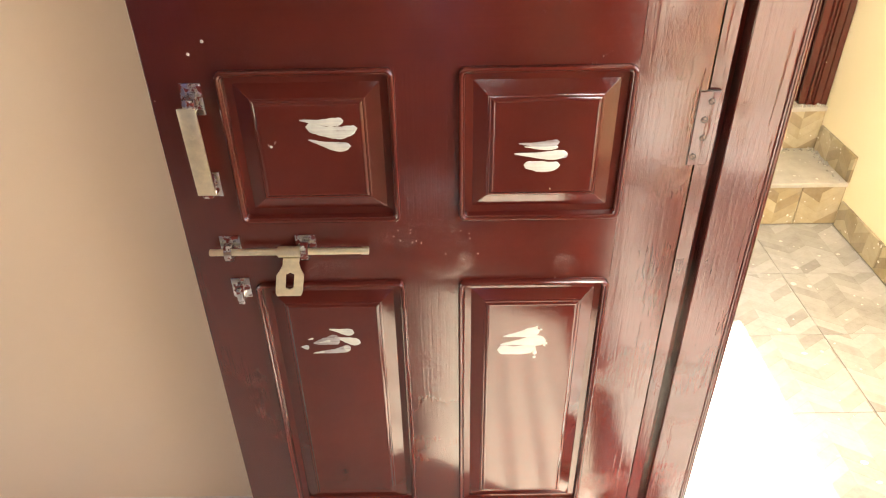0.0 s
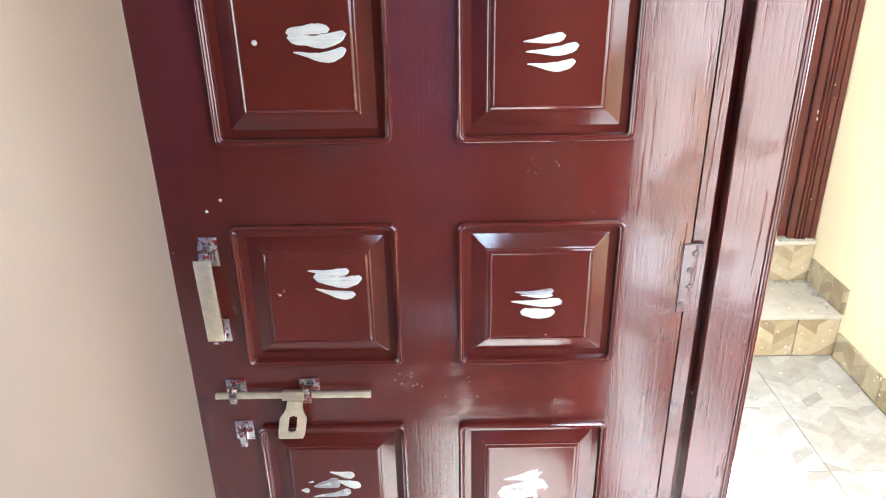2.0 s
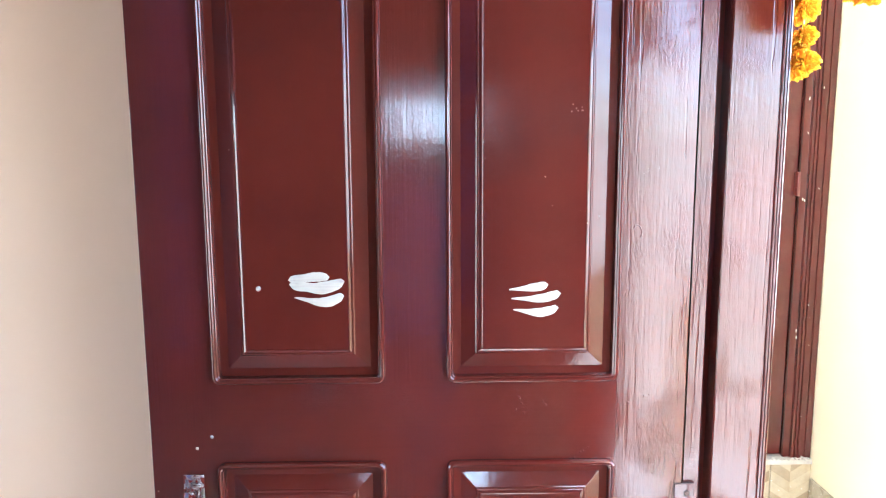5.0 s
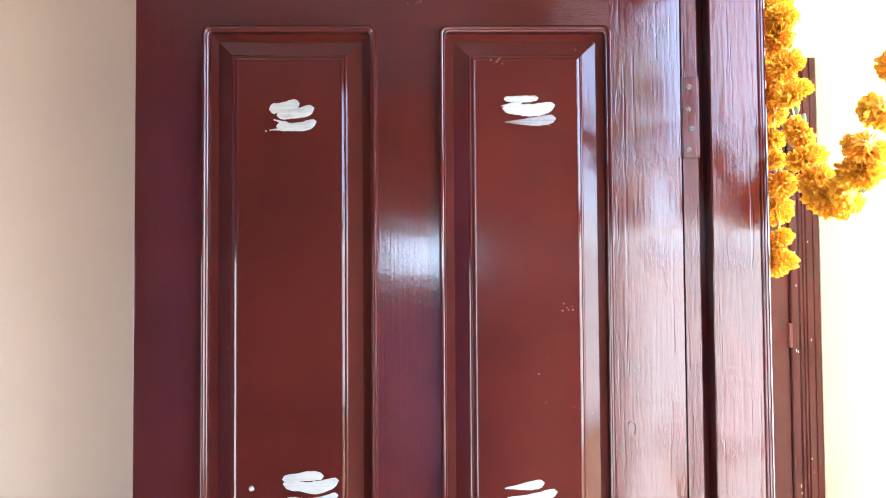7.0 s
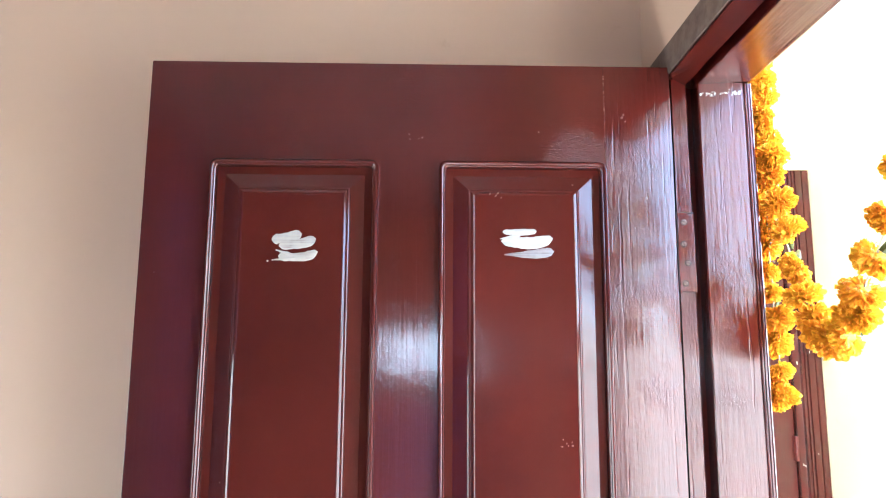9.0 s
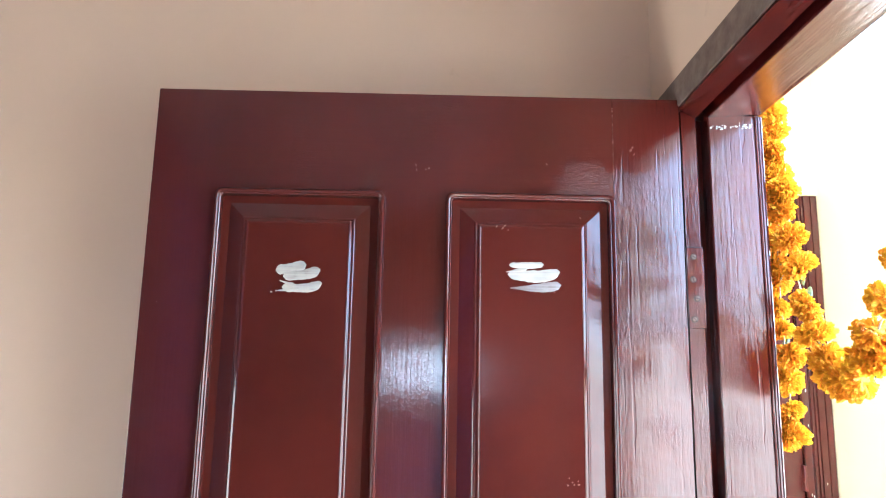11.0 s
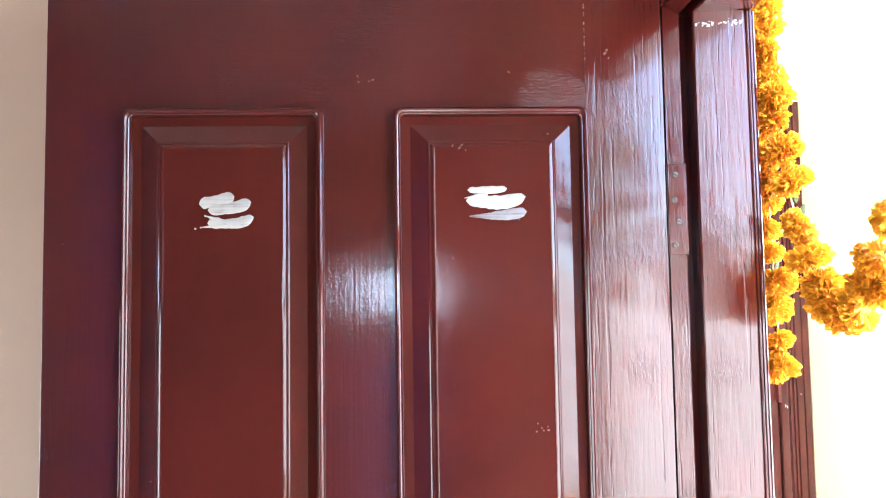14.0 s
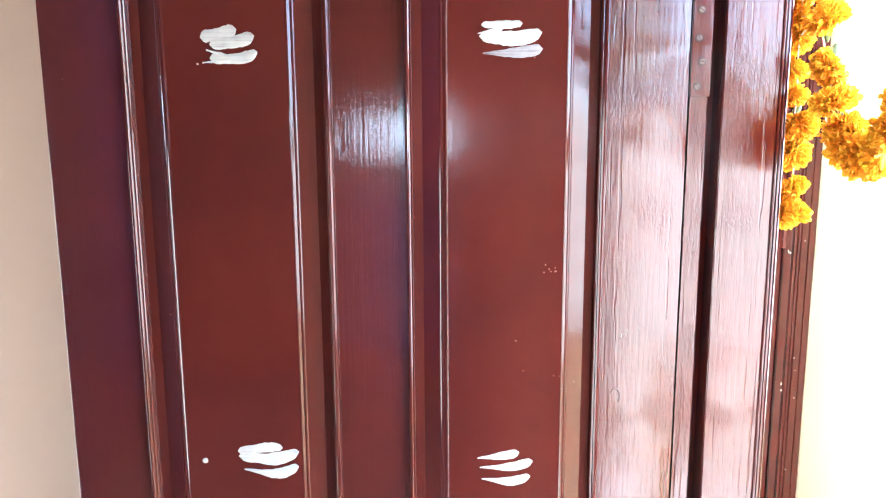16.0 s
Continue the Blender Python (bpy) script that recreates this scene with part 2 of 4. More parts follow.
filler = smear_material("dried_filler", (0.24, 0.20, 0.19), (0.40, 0.385, 0.345), (0.48, 0.465, 0.405))
filler_thin = smear_material("thin_filler", (0.10, 0.045, 0.043), (0.19, 0.155, 0.155), (0.31, 0.29, 0.285))
petal = petal_material()
chip = plain("chipped_paint", (0.10, 0.032, 0.025), (0.20, 0.09, 0.07), 300, 0.5)
splash = plain("white_wall_paint_splash", (0.60, 0.58, 0.54), (0.74, 0.72, 0.68), 90, 0.6)
sepal = plain("marigold_green", (0.05, 0.075, 0.015), (0.12, 0.15, 0.04), 60, 0.6, 0.2, 0.15)
thread = plain("cotton_thread", (0.5, 0.45, 0.35), (0.62, 0.58, 0.48), 90, 0.9)
floor_tile = chevron_tile("landing_tile", "xy", (0.43, 0.43, 0.42), (0.37, 0.36, 0.34), (0.28, 0.265, 0.245), 0.7)
riser_tile = chevron_tile("riser_tile", "xz", (0.44, 0.37, 0.24), (0.34, 0.265, 0.145), (0.22, 0.16, 0.085), 0.30)
skirt_tile = chevron_tile("skirting_tile", "yz", (0.40, 0.34, 0.23), (0.31, 0.25, 0.15), (0.21, 0.16, 0.095), 0.35)
tread_stone = plain("dusty_tread_stone", (0.38, 0.355, 0.31), (0.50, 0.475, 0.42), 14, 0.4, 0.15)
mortar = plain("grey_mortar", (0.30, 0.28, 0.25), (0.42, 0.40, 0.36), 40, 0.9, 0.4)
room_tile = plain("room_floor_tile", (0.54, 0.49, 0.43), (0.62, 0.57, 0.50), 5, 0.07, 0.02)
# translucent cloths that pass dim violet light, for the door to reflect
sheen_cloth = plain("violet_sheen_cloth", (0.25, 0.22, 0.33), (0.31, 0.27, 0.40), 30, 0.9, 0.2, 0.6)
thin_cloth = plain("thin_violet_sheen_cloth", (0.62, 0.53, 0.68), (0.70, 0.60, 0.76), 30, 0.9, 0.2, 0.85)
ground_mat = plain("outside_ground", (0.20, 0.17, 0.12), (0.30, 0.26, 0.19), 0.8, 0.9)


# ---- mesh helpers ----
def add_box(bm, x0, x1, y0, y1, z0, z1, bevel=0.0, segments=2):
    res = bmesh.ops.create_cube(bm, size=1.0)
    for v in res["verts"]:
        v.co = Vector(((x0 + x1) / 2 + v.co.x * (x1 - x0), (y0 + y1) / 2 + v.co.y * (y1 - y0), (z0 + z1) / 2 + v.co.z * (z1 - z0)))
    if bevel:
        edges = list({e for v in res["verts"] for e in v.link_edges})
        bmesh.ops.bevel(bm, geom=edges, offset=bevel, segments=segments, profile=0.5, affect="EDGES")


def add_prism(bm, outline, place):
    """Extrudes a closed outline; place(a, b, end) gives the point for end 0 or 1."""
    rings = [[bm.verts.new(place(a, b, end)) for a, b in outline] for end in (0, 1)]
    k = len(outline)
    for i in range(k):
        bm.faces.new((rings[0][i], rings[0][(i + 1) % k], rings[1][(i + 1) % k], rings[1][i]))
    bm.faces.new(rings[0])
    bm.faces.new(list(reversed(rings[1])))
    bmesh.ops.recalc_face_normals(bm, faces=bm.faces[:])


def add_tube(bm, a, b, radius, sides=14, cap=True):
    a, b = Vector(a), Vector(b)
    m = Matrix.Translation((a + b) / 2) @ (b - a).to_track_quat("Z", "Y").to_matrix().to_4x4()
    bmesh.ops.create_cone(bm, cap_ends=cap, segments=sides, radius1=radius, radius2=radius, depth=(b - a).length, matrix=m)


def mesh_of(name, bm, mat, smooth=False):
    me = bpy.data.meshes.new(name)
    bm.to_mesh(me)
    bm.free()
    me.materials.append(mat)
    if smooth:
        for f in me.polygons:
            f.use_smooth = True
        me.set_sharp_from_angle(angle=radians(smooth if smooth > 1 else 38))
    return me


def part(name, bm, mat, parent, label="", smooth=False):
    ob = new(name, mesh_of(name, bm, mat, smooth))
    ob.parent = parent
    if label:
        tagged(ob, label)
    return ob


def empty(name, label="", category="", group="", kind=""):
    return tagged(new(name), label, category, group, kind)


def structure(name, bm, mat, label, category):
    return tagged(new(name, mesh_of(name, bm, mat)), label, category, "", "structure")


# ---- the place ----
DOOR_L, DOOR_R, DOOR_B, DOOR_T = -0.4285, 0.3815, -0.125, 2.106
FLOOR, ROOM_FLOOR = -0.10, -0.135      # landing, and the room a little lower
THICK = 0.036
WALL_X0, WALL_X1 = 0.385, 0.515      # the wall that holds the doorway
BACK_Y = 0.145                        # wall behind the open door
OPEN_Y = -0.80                        # far side of the doorway
HEAD_Z = 2.140
YELLOW_X = 1.482
CEIL = 3.05
STEP_Y, STEP_2Y, RISE = 1.315, 1.595, 0.179
WIN_Y0, WIN_Y1, WIN_Z0, WIN_Z1 = -2.55, 1.046, 0.93, 3.03
END_Y = 1.84                          # back of the landing
NEIGHBOUR_Y = 1.604


def build_structure():
    bm = bmesh.new()
    add_box(bm, -2.4, WALL_X1, BACK_Y, BACK_Y + 0.12, ROOM_FLOOR, CEIL)
    structure("wall_back", bm, wall_paint, "smooth cream painted plaster wall behind the open door", "wall")

    bm = bmesh.new()
    add_box(bm, WALL_X0, WALL_X1, 0.06, BACK_Y, ROOM_FLOOR, CEIL)
    add_box(bm, WALL_X0, WALL_X1, OPEN_Y - 0.06, 0.06, HEAD_Z, CEIL)
    add_box(bm, WALL_X0, WALL_X1, -5.12, OPEN_Y - 0.06, ROOM_FLOOR, CEIL)
    structure("wall_doorway", bm, wall_paint, "cream painted plaster wall round the doorway", "wall")

    # both openings are added: near one for the fill lamp, far one for sheen
    bm = bmesh.new()
    y = -5.12
    for ya, yb, za, zb in ((-4.92, -2.98, -0.02, 2.92), (-0.93, -0.11, 0.15, 1.69)):
        add_box(bm, -2.4, -2.28, y, ya, ROOM_FLOOR, CEIL)
        add_box(bm, -2.4, -2.28, ya, yb, ROOM_FLOOR, za)
        add_box(bm, -2.4, -2.28, ya, yb, zb, CEIL)
        y = yb
    add_box(bm, -2.4, -2.28, y, BACK_Y, ROOM_FLOOR, CEIL)
    structure("wall_left", bm, lilac_paint, "plain lilac painted room wall with two added unseen openings for fill light and sheen", "wall")

    # unseen cloth sheets, a few soft folds deep, added in the far and low rear openings for violet sheen
    for corner, along, width, top, cloth, label in (((-2.34, -4.95, -0.05), (0, 1), 2.0, 2.95, sheen_cloth, "unseen violet cloth sheet added over the far opening for sheen on the door"),
                                             ((-0.275, -5.06, ROOM_FLOOR + 0.004), (1, 0), 0.45, 1.365, thin_cloth, "unseen thin violet cloth sheet added in the low rear opening for sheen on the mullion")):
        bm = bmesh.new()
        rows = []
        for z in (corner[2], top):
            row = []
            for k in range(81):
                d, wave = width * k / 80, 0.012 * math.sin(k * 0.9)
                row.append(bm.verts.new((corner[0] + along[0] * d + along[1] * wave, corner[1] + along[1] * d + along[0] * wave, z)))
            rows.append(row)
        for k in range(80):
            bm.faces.new((rows[0][k], rows[0][k + 1], rows[1][k + 1], rows[1][k]))
        back = bmesh.ops.extrude_face_region(bm, geom=bm.faces[:])
        bmesh.ops.translate(bm, verts=[v for v in back["geom"] if isinstance(v, bmesh.types.BMVert)], vec=(-0.004 * along[1], -0.004 * along[0], 0))
        structure("curtain", bm, cloth, label, "curtain")

    # the low opening is added, so the mullion mirrors a dim violet strip
    bm = bmesh.new()
    y0, y1 = -5.12, -5.0
    add_box(bm, -2.28, -0.28, y0, y1, ROOM_FLOOR, 1.37)
    add_box(bm, 0.18, WALL_X0, y0, y1, ROOM_FLOOR, 1.37)
    add_box(bm, -2.28, WALL_X0, y0, y1, 1.37, 1.52)
    add_box(bm, -2.28, -0.15, y0, y1, 1.52, 1.92)
    add_box(bm, 0.19, WALL_X0, y0, y1, 1.52, 1.92)
    add_box(bm, -2.28, WALL_X0, y0, y1, 1.92, CEIL)
    structure("wall_rear", bm, wall_paint, "plain cream painted rear wall with a small window and an added narrow low opening", "wall")

    bm = bmesh.new()
    add_box(bm, -2.4, WALL_X1, -5.12, BACK_Y + 0.12, CEIL, CEIL + 0.12)
    structure("ceiling", bm, ceiling_paint, "plain white painted room ceiling", "ceiling")

    bm = bmesh.new()
    add_box(bm, -2.4, WALL_X1, -5.12, BACK_Y + 0.12, ROOM_FLOOR - 0.10, ROOM_FLOOR)
    structure("floor", bm, room_tile, "pale polished tiled room floor", "floor")

    # stair landing outside the doorway
    bm = bmesh.new()
    y0, y1 = -3.2, END_Y
    add_box(bm, YELLOW_X, YELLOW_X + 0.08, y0, WIN_Y0, FLOOR, CEIL)
    add_box(bm, YELLOW_X, YELLOW_X + 0.08, WIN_Y1, y1, FLOOR, CEIL)
    add_box(bm, YELLOW_X, YELLOW_X + 0.08, -1.60, WIN_Y1, FLOOR, WIN_Z0)
    add_box(bm, YELLOW_X, YELLOW_X + 0.08, WIN_Y0, WIN_Y1, WIN_Z1, CEIL)
    structure("wall_landing", bm, yellow_paint, "bright yellow painted stair landing wall with a long barred opening", "wall")

    bm = bmesh.new()
    add_box(bm, WALL_X1, YELLOW_X, NEIGHBOUR_Y + 0.088, END_Y, FLOOR, CEIL)
    add_box(bm, WALL_X1, YELLOW_X, NEIGHBOUR_Y - 0.004, NEIGHBOUR_Y + 0.088, 2.392, CEIL)
    structure("wall_landing_end", bm, yellow_paint, "yellow painted wall above the neighbouring door", "wall")

    # unseen end wall, coloured dark red so the upper stile reflects it dark
    bm = bmesh.new()
    add_box(bm, WALL_X1, 1.30, -3.2, -3.06, FLOOR, CEIL)
    add_box(bm, 1.30, YELLOW_X, -3.2, -3.06, 2.0, CEIL)
    structure("wall_landing_near", bm, paint_old, "unseen dark red end wall with a narrow lamp opening, added for reflections in the stile", "wall")

    # unseen door, added as a dark thing for the stile to mirror
    bm = bmesh.new()
    add_box(bm, WALL_X1 + 0.02, 1.285, -3.056, -3.02, FLOOR + 0.004, 2.05, 0.003)
    for z0, z1 in ((0.08, 0.70), (0.84, 1.08), (1.22, 1.92)):
        for x0 in (WALL_X1 + 0.12, 0.94):
            add_box(bm, x0, x0 + 0.23, -3.024, -3.010, z0, z1, 0.006)
    structure("unseen_door", bm, paint_old, "unseen dark red panelled door added to darken the reflection in the stile", "door")

    bm = bmesh.new()
    add_box(bm, WALL_X1 - 0.12, WALL_X1, BACK_Y + 0.12, END_Y, FLOOR, CEIL)
    structure("wall_landing_side", bm, yellow_paint, "yellow painted side wall of the landing steps", "wall")

    # the hole in this ceiling is added to let the overhead fill through
    bm = bmesh.new()
    add_box(bm, WALL_X1, YELLOW_X + 0.14, -0.98, END_Y, CEIL, CEIL + 0.12)
    add_box(bm, WALL_X1, YELLOW_X + 0.14, -3.2, -2.52, CEIL, CEIL + 0.12)
    add_box(bm, WALL_X1, WALL_X1 + 0.09, -2.52, -0.98, CEIL, CEIL + 0.12)
    add_box(bm, YELLOW_X - 0.09, YELLOW_X + 0.14, -2.52, -0.98, CEIL, CEIL + 0.12)
    structure("ceiling_landing", bm, ceiling_paint, "plain white painted landing ceiling with an added opening for the overhead fill lamp", "ceiling")

    bm = bmesh.new()
    add_box(bm, WALL_X1, YELLOW_X + 0.14, -3.2, END_Y, FLOOR - 0.10, FLOOR - 0.004)
    base = structure("floor_landing", bm, mortar, "landing floor of glazed zigzag tiles under plaster dust", "floor")

    bm = bmesh.new()
    add_box(bm, -300, 300, -300, 300, -3.4, -3.2)
    structure("ground", bm, ground_mat, "dry earth ground far below the stair window", "ground")
    return base


landing_floor = build_structure()


# ---- the door ----
def raised_panel(x0, x1, z0, z1):
    """A fielded panel: beaded moulding, sunk groove, sloping border and flat field."""
    bm = bmesh.new()
    rings = [(0.0, -0.004, 0.0004), (0.0, -0.0001, 0.0004), (0.0002, 0.0001, 0.012), (0.0004, 0.0045, 0.012), (0.0014, 0.0085, 0.011), (0.0034, 0.0108, 0.010), (0.0054, 0.0108, 0.009), (0.0070, 0.0092, 0.008), (0.0076, 0.0078, 0.008),
             (0.0088, 0.0080, 0.007), (0.0099, 0.0066, 0.006), (0.0114, -0.0032, 0.004), (0.0225, -0.0042, 0.002),
             (0.0440, 0.0028, 0.0006), (0.0453, 0.0039, 0.0006), (0.0470, 0.0044, 0.0006), (0.0483, 0.0041, 0.0006), (0.0496, 0.0051, 0.0006), (0.0515, 0.0062, 0.0006), (0.0530, 0.0064, 0.0006), (0.0545, 0.0060, 0.0006)]
    loops = []
    for inset, h, r in rings:
        loop = []
        for cx, cz, a0 in ((x1 - inset - r, z1 - inset - r, 0), (x0 + inset + r, z1 - inset - r, 90), (x0 + inset + r, z0 + inset + r, 180), (x1 - inset - r, z0 + inset + r, 270)):
            for k in range(5):
                a = radians(a0 + k * 22.5)
                loop.append(bm.verts.new((cx + r * math.cos(a), -h, cz + r * math.sin(a))))
        loops.append(loop)
    for a, b in zip(loops, loops[1:]):
        for i in range(len(a)):
            j = (i + 1) % len(a)
            bm.faces.new((a[i], a[j], b[j], b[i]))
    bm.faces.new(loops[-1])
    back = [bm.verts.new((v.co.x, THICK - 0.006, v.co.z)) for v in loops[0]]
    for i in range(len(back)):
        j = (i + 1) % len(back)
        bm.faces.new((back[i], back[j], loops[0][j], loops[0][i]))
    bm.faces.new(back)
    bmesh.ops.recalc_face_normals(bm, faces=bm.faces[:])
    return bm


PX = [(-0.329, -0.072), (0.0185, 0.2765)]
PZ = [(0.022, 0.629), (0.750, 1.004), (1.127, 1.949)]
FIELD = 0.0060


def stroke(bm, x0, z0, x1, z1, width, sag, tip, rnd, height=0.0016):
    """A finger stroke of filler: it sags on the way and lifts into a blunt end; tip 1 starts pointed, tip 0 round."""
    a, b = Vector((x0, z0)), Vector((x1, z1))
    d = b - a
    side = Vector((-d.y, d.x)).normalized()
    steps, across = 16, 6
    grid = []
    for i in range(steps + 1):
        t = i / steps
        rise = min(1.0, 0.05 + (1.20 * t) ** 0.8) if tip else math.sqrt(max(0.0, 1 - max(0.0, 1 - t / 0.2) ** 2))
        round_end = min(0.3, 0.5 * width / d.length + 0.04)
        w = width * 0.5 * rise * math.sqrt(max(0.0, 1 - max(0.0, (t - 1 + round_end) / round_end) ** 2)) + 0.0002
        w *= 1 + 0.10 * math.sin(t * 9 + x0 * 80)
        centre = a + d * t - side * (sag * d.length * math.sin(math.pi * t ** 1.3))
        row = []
        for j in range(across + 1):
            s = -1 + 2 * j / across
            jit = rnd.uniform(-0.08, 0.08) * w if j in (0, across) else 0
            q = centre + side * (s * w + jit)
            rim = (1 - s * s)
            h = height * (0.35 * rim ** 0.5 + 0.65 * rim * t * t + 0.25 * abs(s) ** 4 * (1 if abs(s) < 1 else 0))
            row.append(bm.verts.new((q.x, -FIELD - 0.0001 - h * (0 if j in (0, across) else 1), q.y)))
        grid.append(row)
    for i in range(steps):
        for j in range(across):
            bm.faces.new((grid[i][j], grid[i][j + 1], grid[i + 1][j + 1], grid[i + 1][j]))


def blob(bm, x, z, r, y=0.0, tall=0.5):
    m = Matrix.Translation((x, -y, z)) @ Matrix.Diagonal((r, r * tall, r, 1))
    bmesh.ops.create_icosphere(bm, subdivisions=2, radius=1.0, matrix=m)


def build_door():
    door = empty("door_1", "open dark red gloss-painted wooden door with six raised panels", "door", "", "structure")
    for x0, x1, mat in ((DOOR_L, PX[0][0], paint_v), (PX[1][1], DOOR_R, paint_v_coarse)):
        bm = bmesh.new()
        add_box(bm, x0, x1, 0, THICK, DOOR_B, DOOR_T)
        outer = x0 if x0 < 0 else x1
        bmesh.ops.bevel(bm, geom=[e for e in bm.edges if all(abs(v.co.x - outer) < 1e-4 for v in e.verts)], offset=0.0025, segments=2, profile=0.5, affect="EDGES")
        part("stile", bm, mat, door, "upright with coarse grain showing through paint" if x0 > 0 else "", True)
    for z0, z1 in ((DOOR_B, PZ[0][0]), (PZ[0][1], PZ[1][0]), (PZ[1][1], PZ[2][0]), (PZ[2][1], DOOR_T)):
        bm = bmesh.new()
        add_box(bm, PX[0][0], PX[1][1] - 0.0005, 0.0001, THICK, z0, z1)
        part("rail", bm, paint_h, door, "", True)
    for z0, z1 in PZ:
        bm = bmesh.new()
        add_box(bm, PX[0][1], PX[1][0], 0.0002, THICK, z0, z1)
        part("mullion", bm, paint_v, door, "", True)
    for z0, z1 in PZ:
        for x0, x1 in PX:
            part("panel", raised_panel(x0, x1, z0, z1), paint_panel, door, "raised and fielded panel", 9)

    rnd = random.Random(4)
    # x, z of the start and the end, width, thin film or not, sag, pointed or round start
    smears = [
        [(-0.2302, 1.8231, -0.1855, 1.8326, 0.0138, 0, 0.0, 0), (-0.2191, 1.8145, -0.1642, 1.8255, 0.0143, 0, 0.05, 0), (-0.2198, 1.7983, -0.161, 1.8056, 0.0125, 0, 0.08, 0), (-0.2221, 1.808, -0.2011, 1.8009, 0.0055, 0, 0, 1), (-0.2278, 1.7931, -0.1943, 1.7962, 0.0051, 0, 0, 1)],
        [(0.1151, 1.8382, 0.1667, 1.8398, 0.0091, 0, 0.02, 0), (0.1128, 1.8242, 0.191, 1.8291, 0.0169, 0, 0.07, 0), (0.1107, 1.8277, 0.1422, 1.833, 0.0056, 0, 0, 1), (0.1168, 1.8037, 0.1924, 1.8093, 0.0148, 1, 0.03, 1)],
        [(-0.2111, 1.285, -0.1509, 1.2891, 0.0122, 0, -0.03, 0), (-0.21, 1.2784, -0.129, 1.2828, 0.016, 0, 0.1, 0), (-0.203, 1.2589, -0.1301, 1.2616, 0.0156, 0, 0.12, 1)],
        [(0.1116, 1.2683, 0.169, 1.2756, 0.0129, 0, 0.03, 1), (0.1151, 1.2548, 0.1877, 1.2626, 0.014, 0, 0.06, 1), (0.1179, 1.2381, 0.1844, 1.2411, 0.0142, 0, 0.09, 1)],
        [(-0.2146, 0.927, -0.1497, 0.9255, 0.0131, 0, 0.05, 1), (-0.2068, 0.9164, -0.1305, 0.9134, 0.0178, 0, 0.11, 0), (-0.2049, 0.8955, -0.1424, 0.8844, 0.0153, 0, 0.07, 1)],
        [(0.1096, 0.8841, 0.1711, 0.8863, 0.0121, 1, 0.06, 1), (0.1187, 0.8789, 0.1696, 0.8783, 0.0067, 0, 0.05, 1), (0.1039, 0.8674, 0.1845, 0.867, 0.0149, 0, 0.04, 1), (0.1491, 0.8651, 0.1852, 0.8646, 0.0095, 1, 0, 1), (0.1188, 0.8485, 0.1744, 0.8478, 0.0164, 0, 0.06, 0)],
        [(-0.2124, 0.527, -0.1681, 0.5187, 0.015, 0, 0.03, 1), (-0.2042, 0.5079, -0.1585, 0.4945, 0.0179, 0, 0.02, 1), (-0.2438, 0.4943, -0.1951, 0.5046, 0.0255, 1, 0, 1), (-0.2379, 0.4714, -0.1783, 0.4831, 0.0148, 1, 0.04, 1), (-0.1904, 0.4819, -0.1774, 0.4812, 0.0137, 0, 0, 0), (-0.267, 0.4865, -0.2525, 0.4845, 0.0118, 0, 0, 1), (-0.2466, 0.4706, -0.2255, 0.4739, 0.0055, 0, 0, 1), (-0.2333, 0.4963, -0.2125, 0.5004, 0.0054, 0, 0, 1), (-0.2529, 0.5034, -0.2425, 0.5059, 0.0036, 0, 0, 1)],
        [(0.0987, 0.5044, 0.164, 0.5178, 0.0207, 0, 0.03, 1), (0.0942, 0.4852, 0.1766, 0.4944, 0.0229, 0, -0.02, 1), (0.0887, 0.4725, 0.1579, 0.4767, 0.0203, 0, 0.05, 0), (0.1569, 0.4822, 0.1575, 0.4602, 0.0073, 0, 0, 1), (0.1572, 0.5179, 0.1583, 0.5284, 0.0044, 0, 0, 1), (0.1608, 0.5143, 0.1674, 0.5221, 0.0035, 0, 0, 1), (0.1671, 0.4946, 0.1793, 0.4854, 0.0045, 0, 0, 1), (0.1679, 0.4928, 0.1755, 0.4809, 0.0036, 0, 0, 1)],
    ]
    for strokes in smears:
        bm, bt = bmesh.new(), bmesh.new()
        for k, (x0, z0, x1, z1, width, thin, sag, tip) in enumerate(strokes):
            stroke(bt if thin else bm, x0, z0, x1, z1, width, sag, tip, rnd, 0.0008 if thin else 0.0015 + 0.0003 * (k % 3))
        smear = part("filler_smear", bm, filler, door, "white filler smeared by fingers and dried", 60)
        if bt.verts:
            part("thin_film", bt, filler_thin, smear, "thin greyish film of filler", 60)
        else:
            bt.free()
    for x, z, r, y in ((-0.255, 1.2725, 0.0040, FIELD), (-0.336, 1.044, 0.0026, 0), (-0.359, 1.026, 0.0025, 0), (0.157, 0.454, 0.0032, FIELD), (-0.235, 1.7915, 0.0014, FIELD), (-0.2225, 1.808, 0.0013, FIELD), (-0.228, 1.793, 0.0012, FIELD), (-0.262, 0.885, 0.0022, FIELD), (0.162, 0.806, 0.0011, FIELD)):
        bm = bmesh.new()
        blob(bm, x, z, r, y, 0.4)
        part("filler_drop", bm, filler, door, "", True)

    # chips, dents and dried runs in the paint
    chip_rnd = random.Random(21)
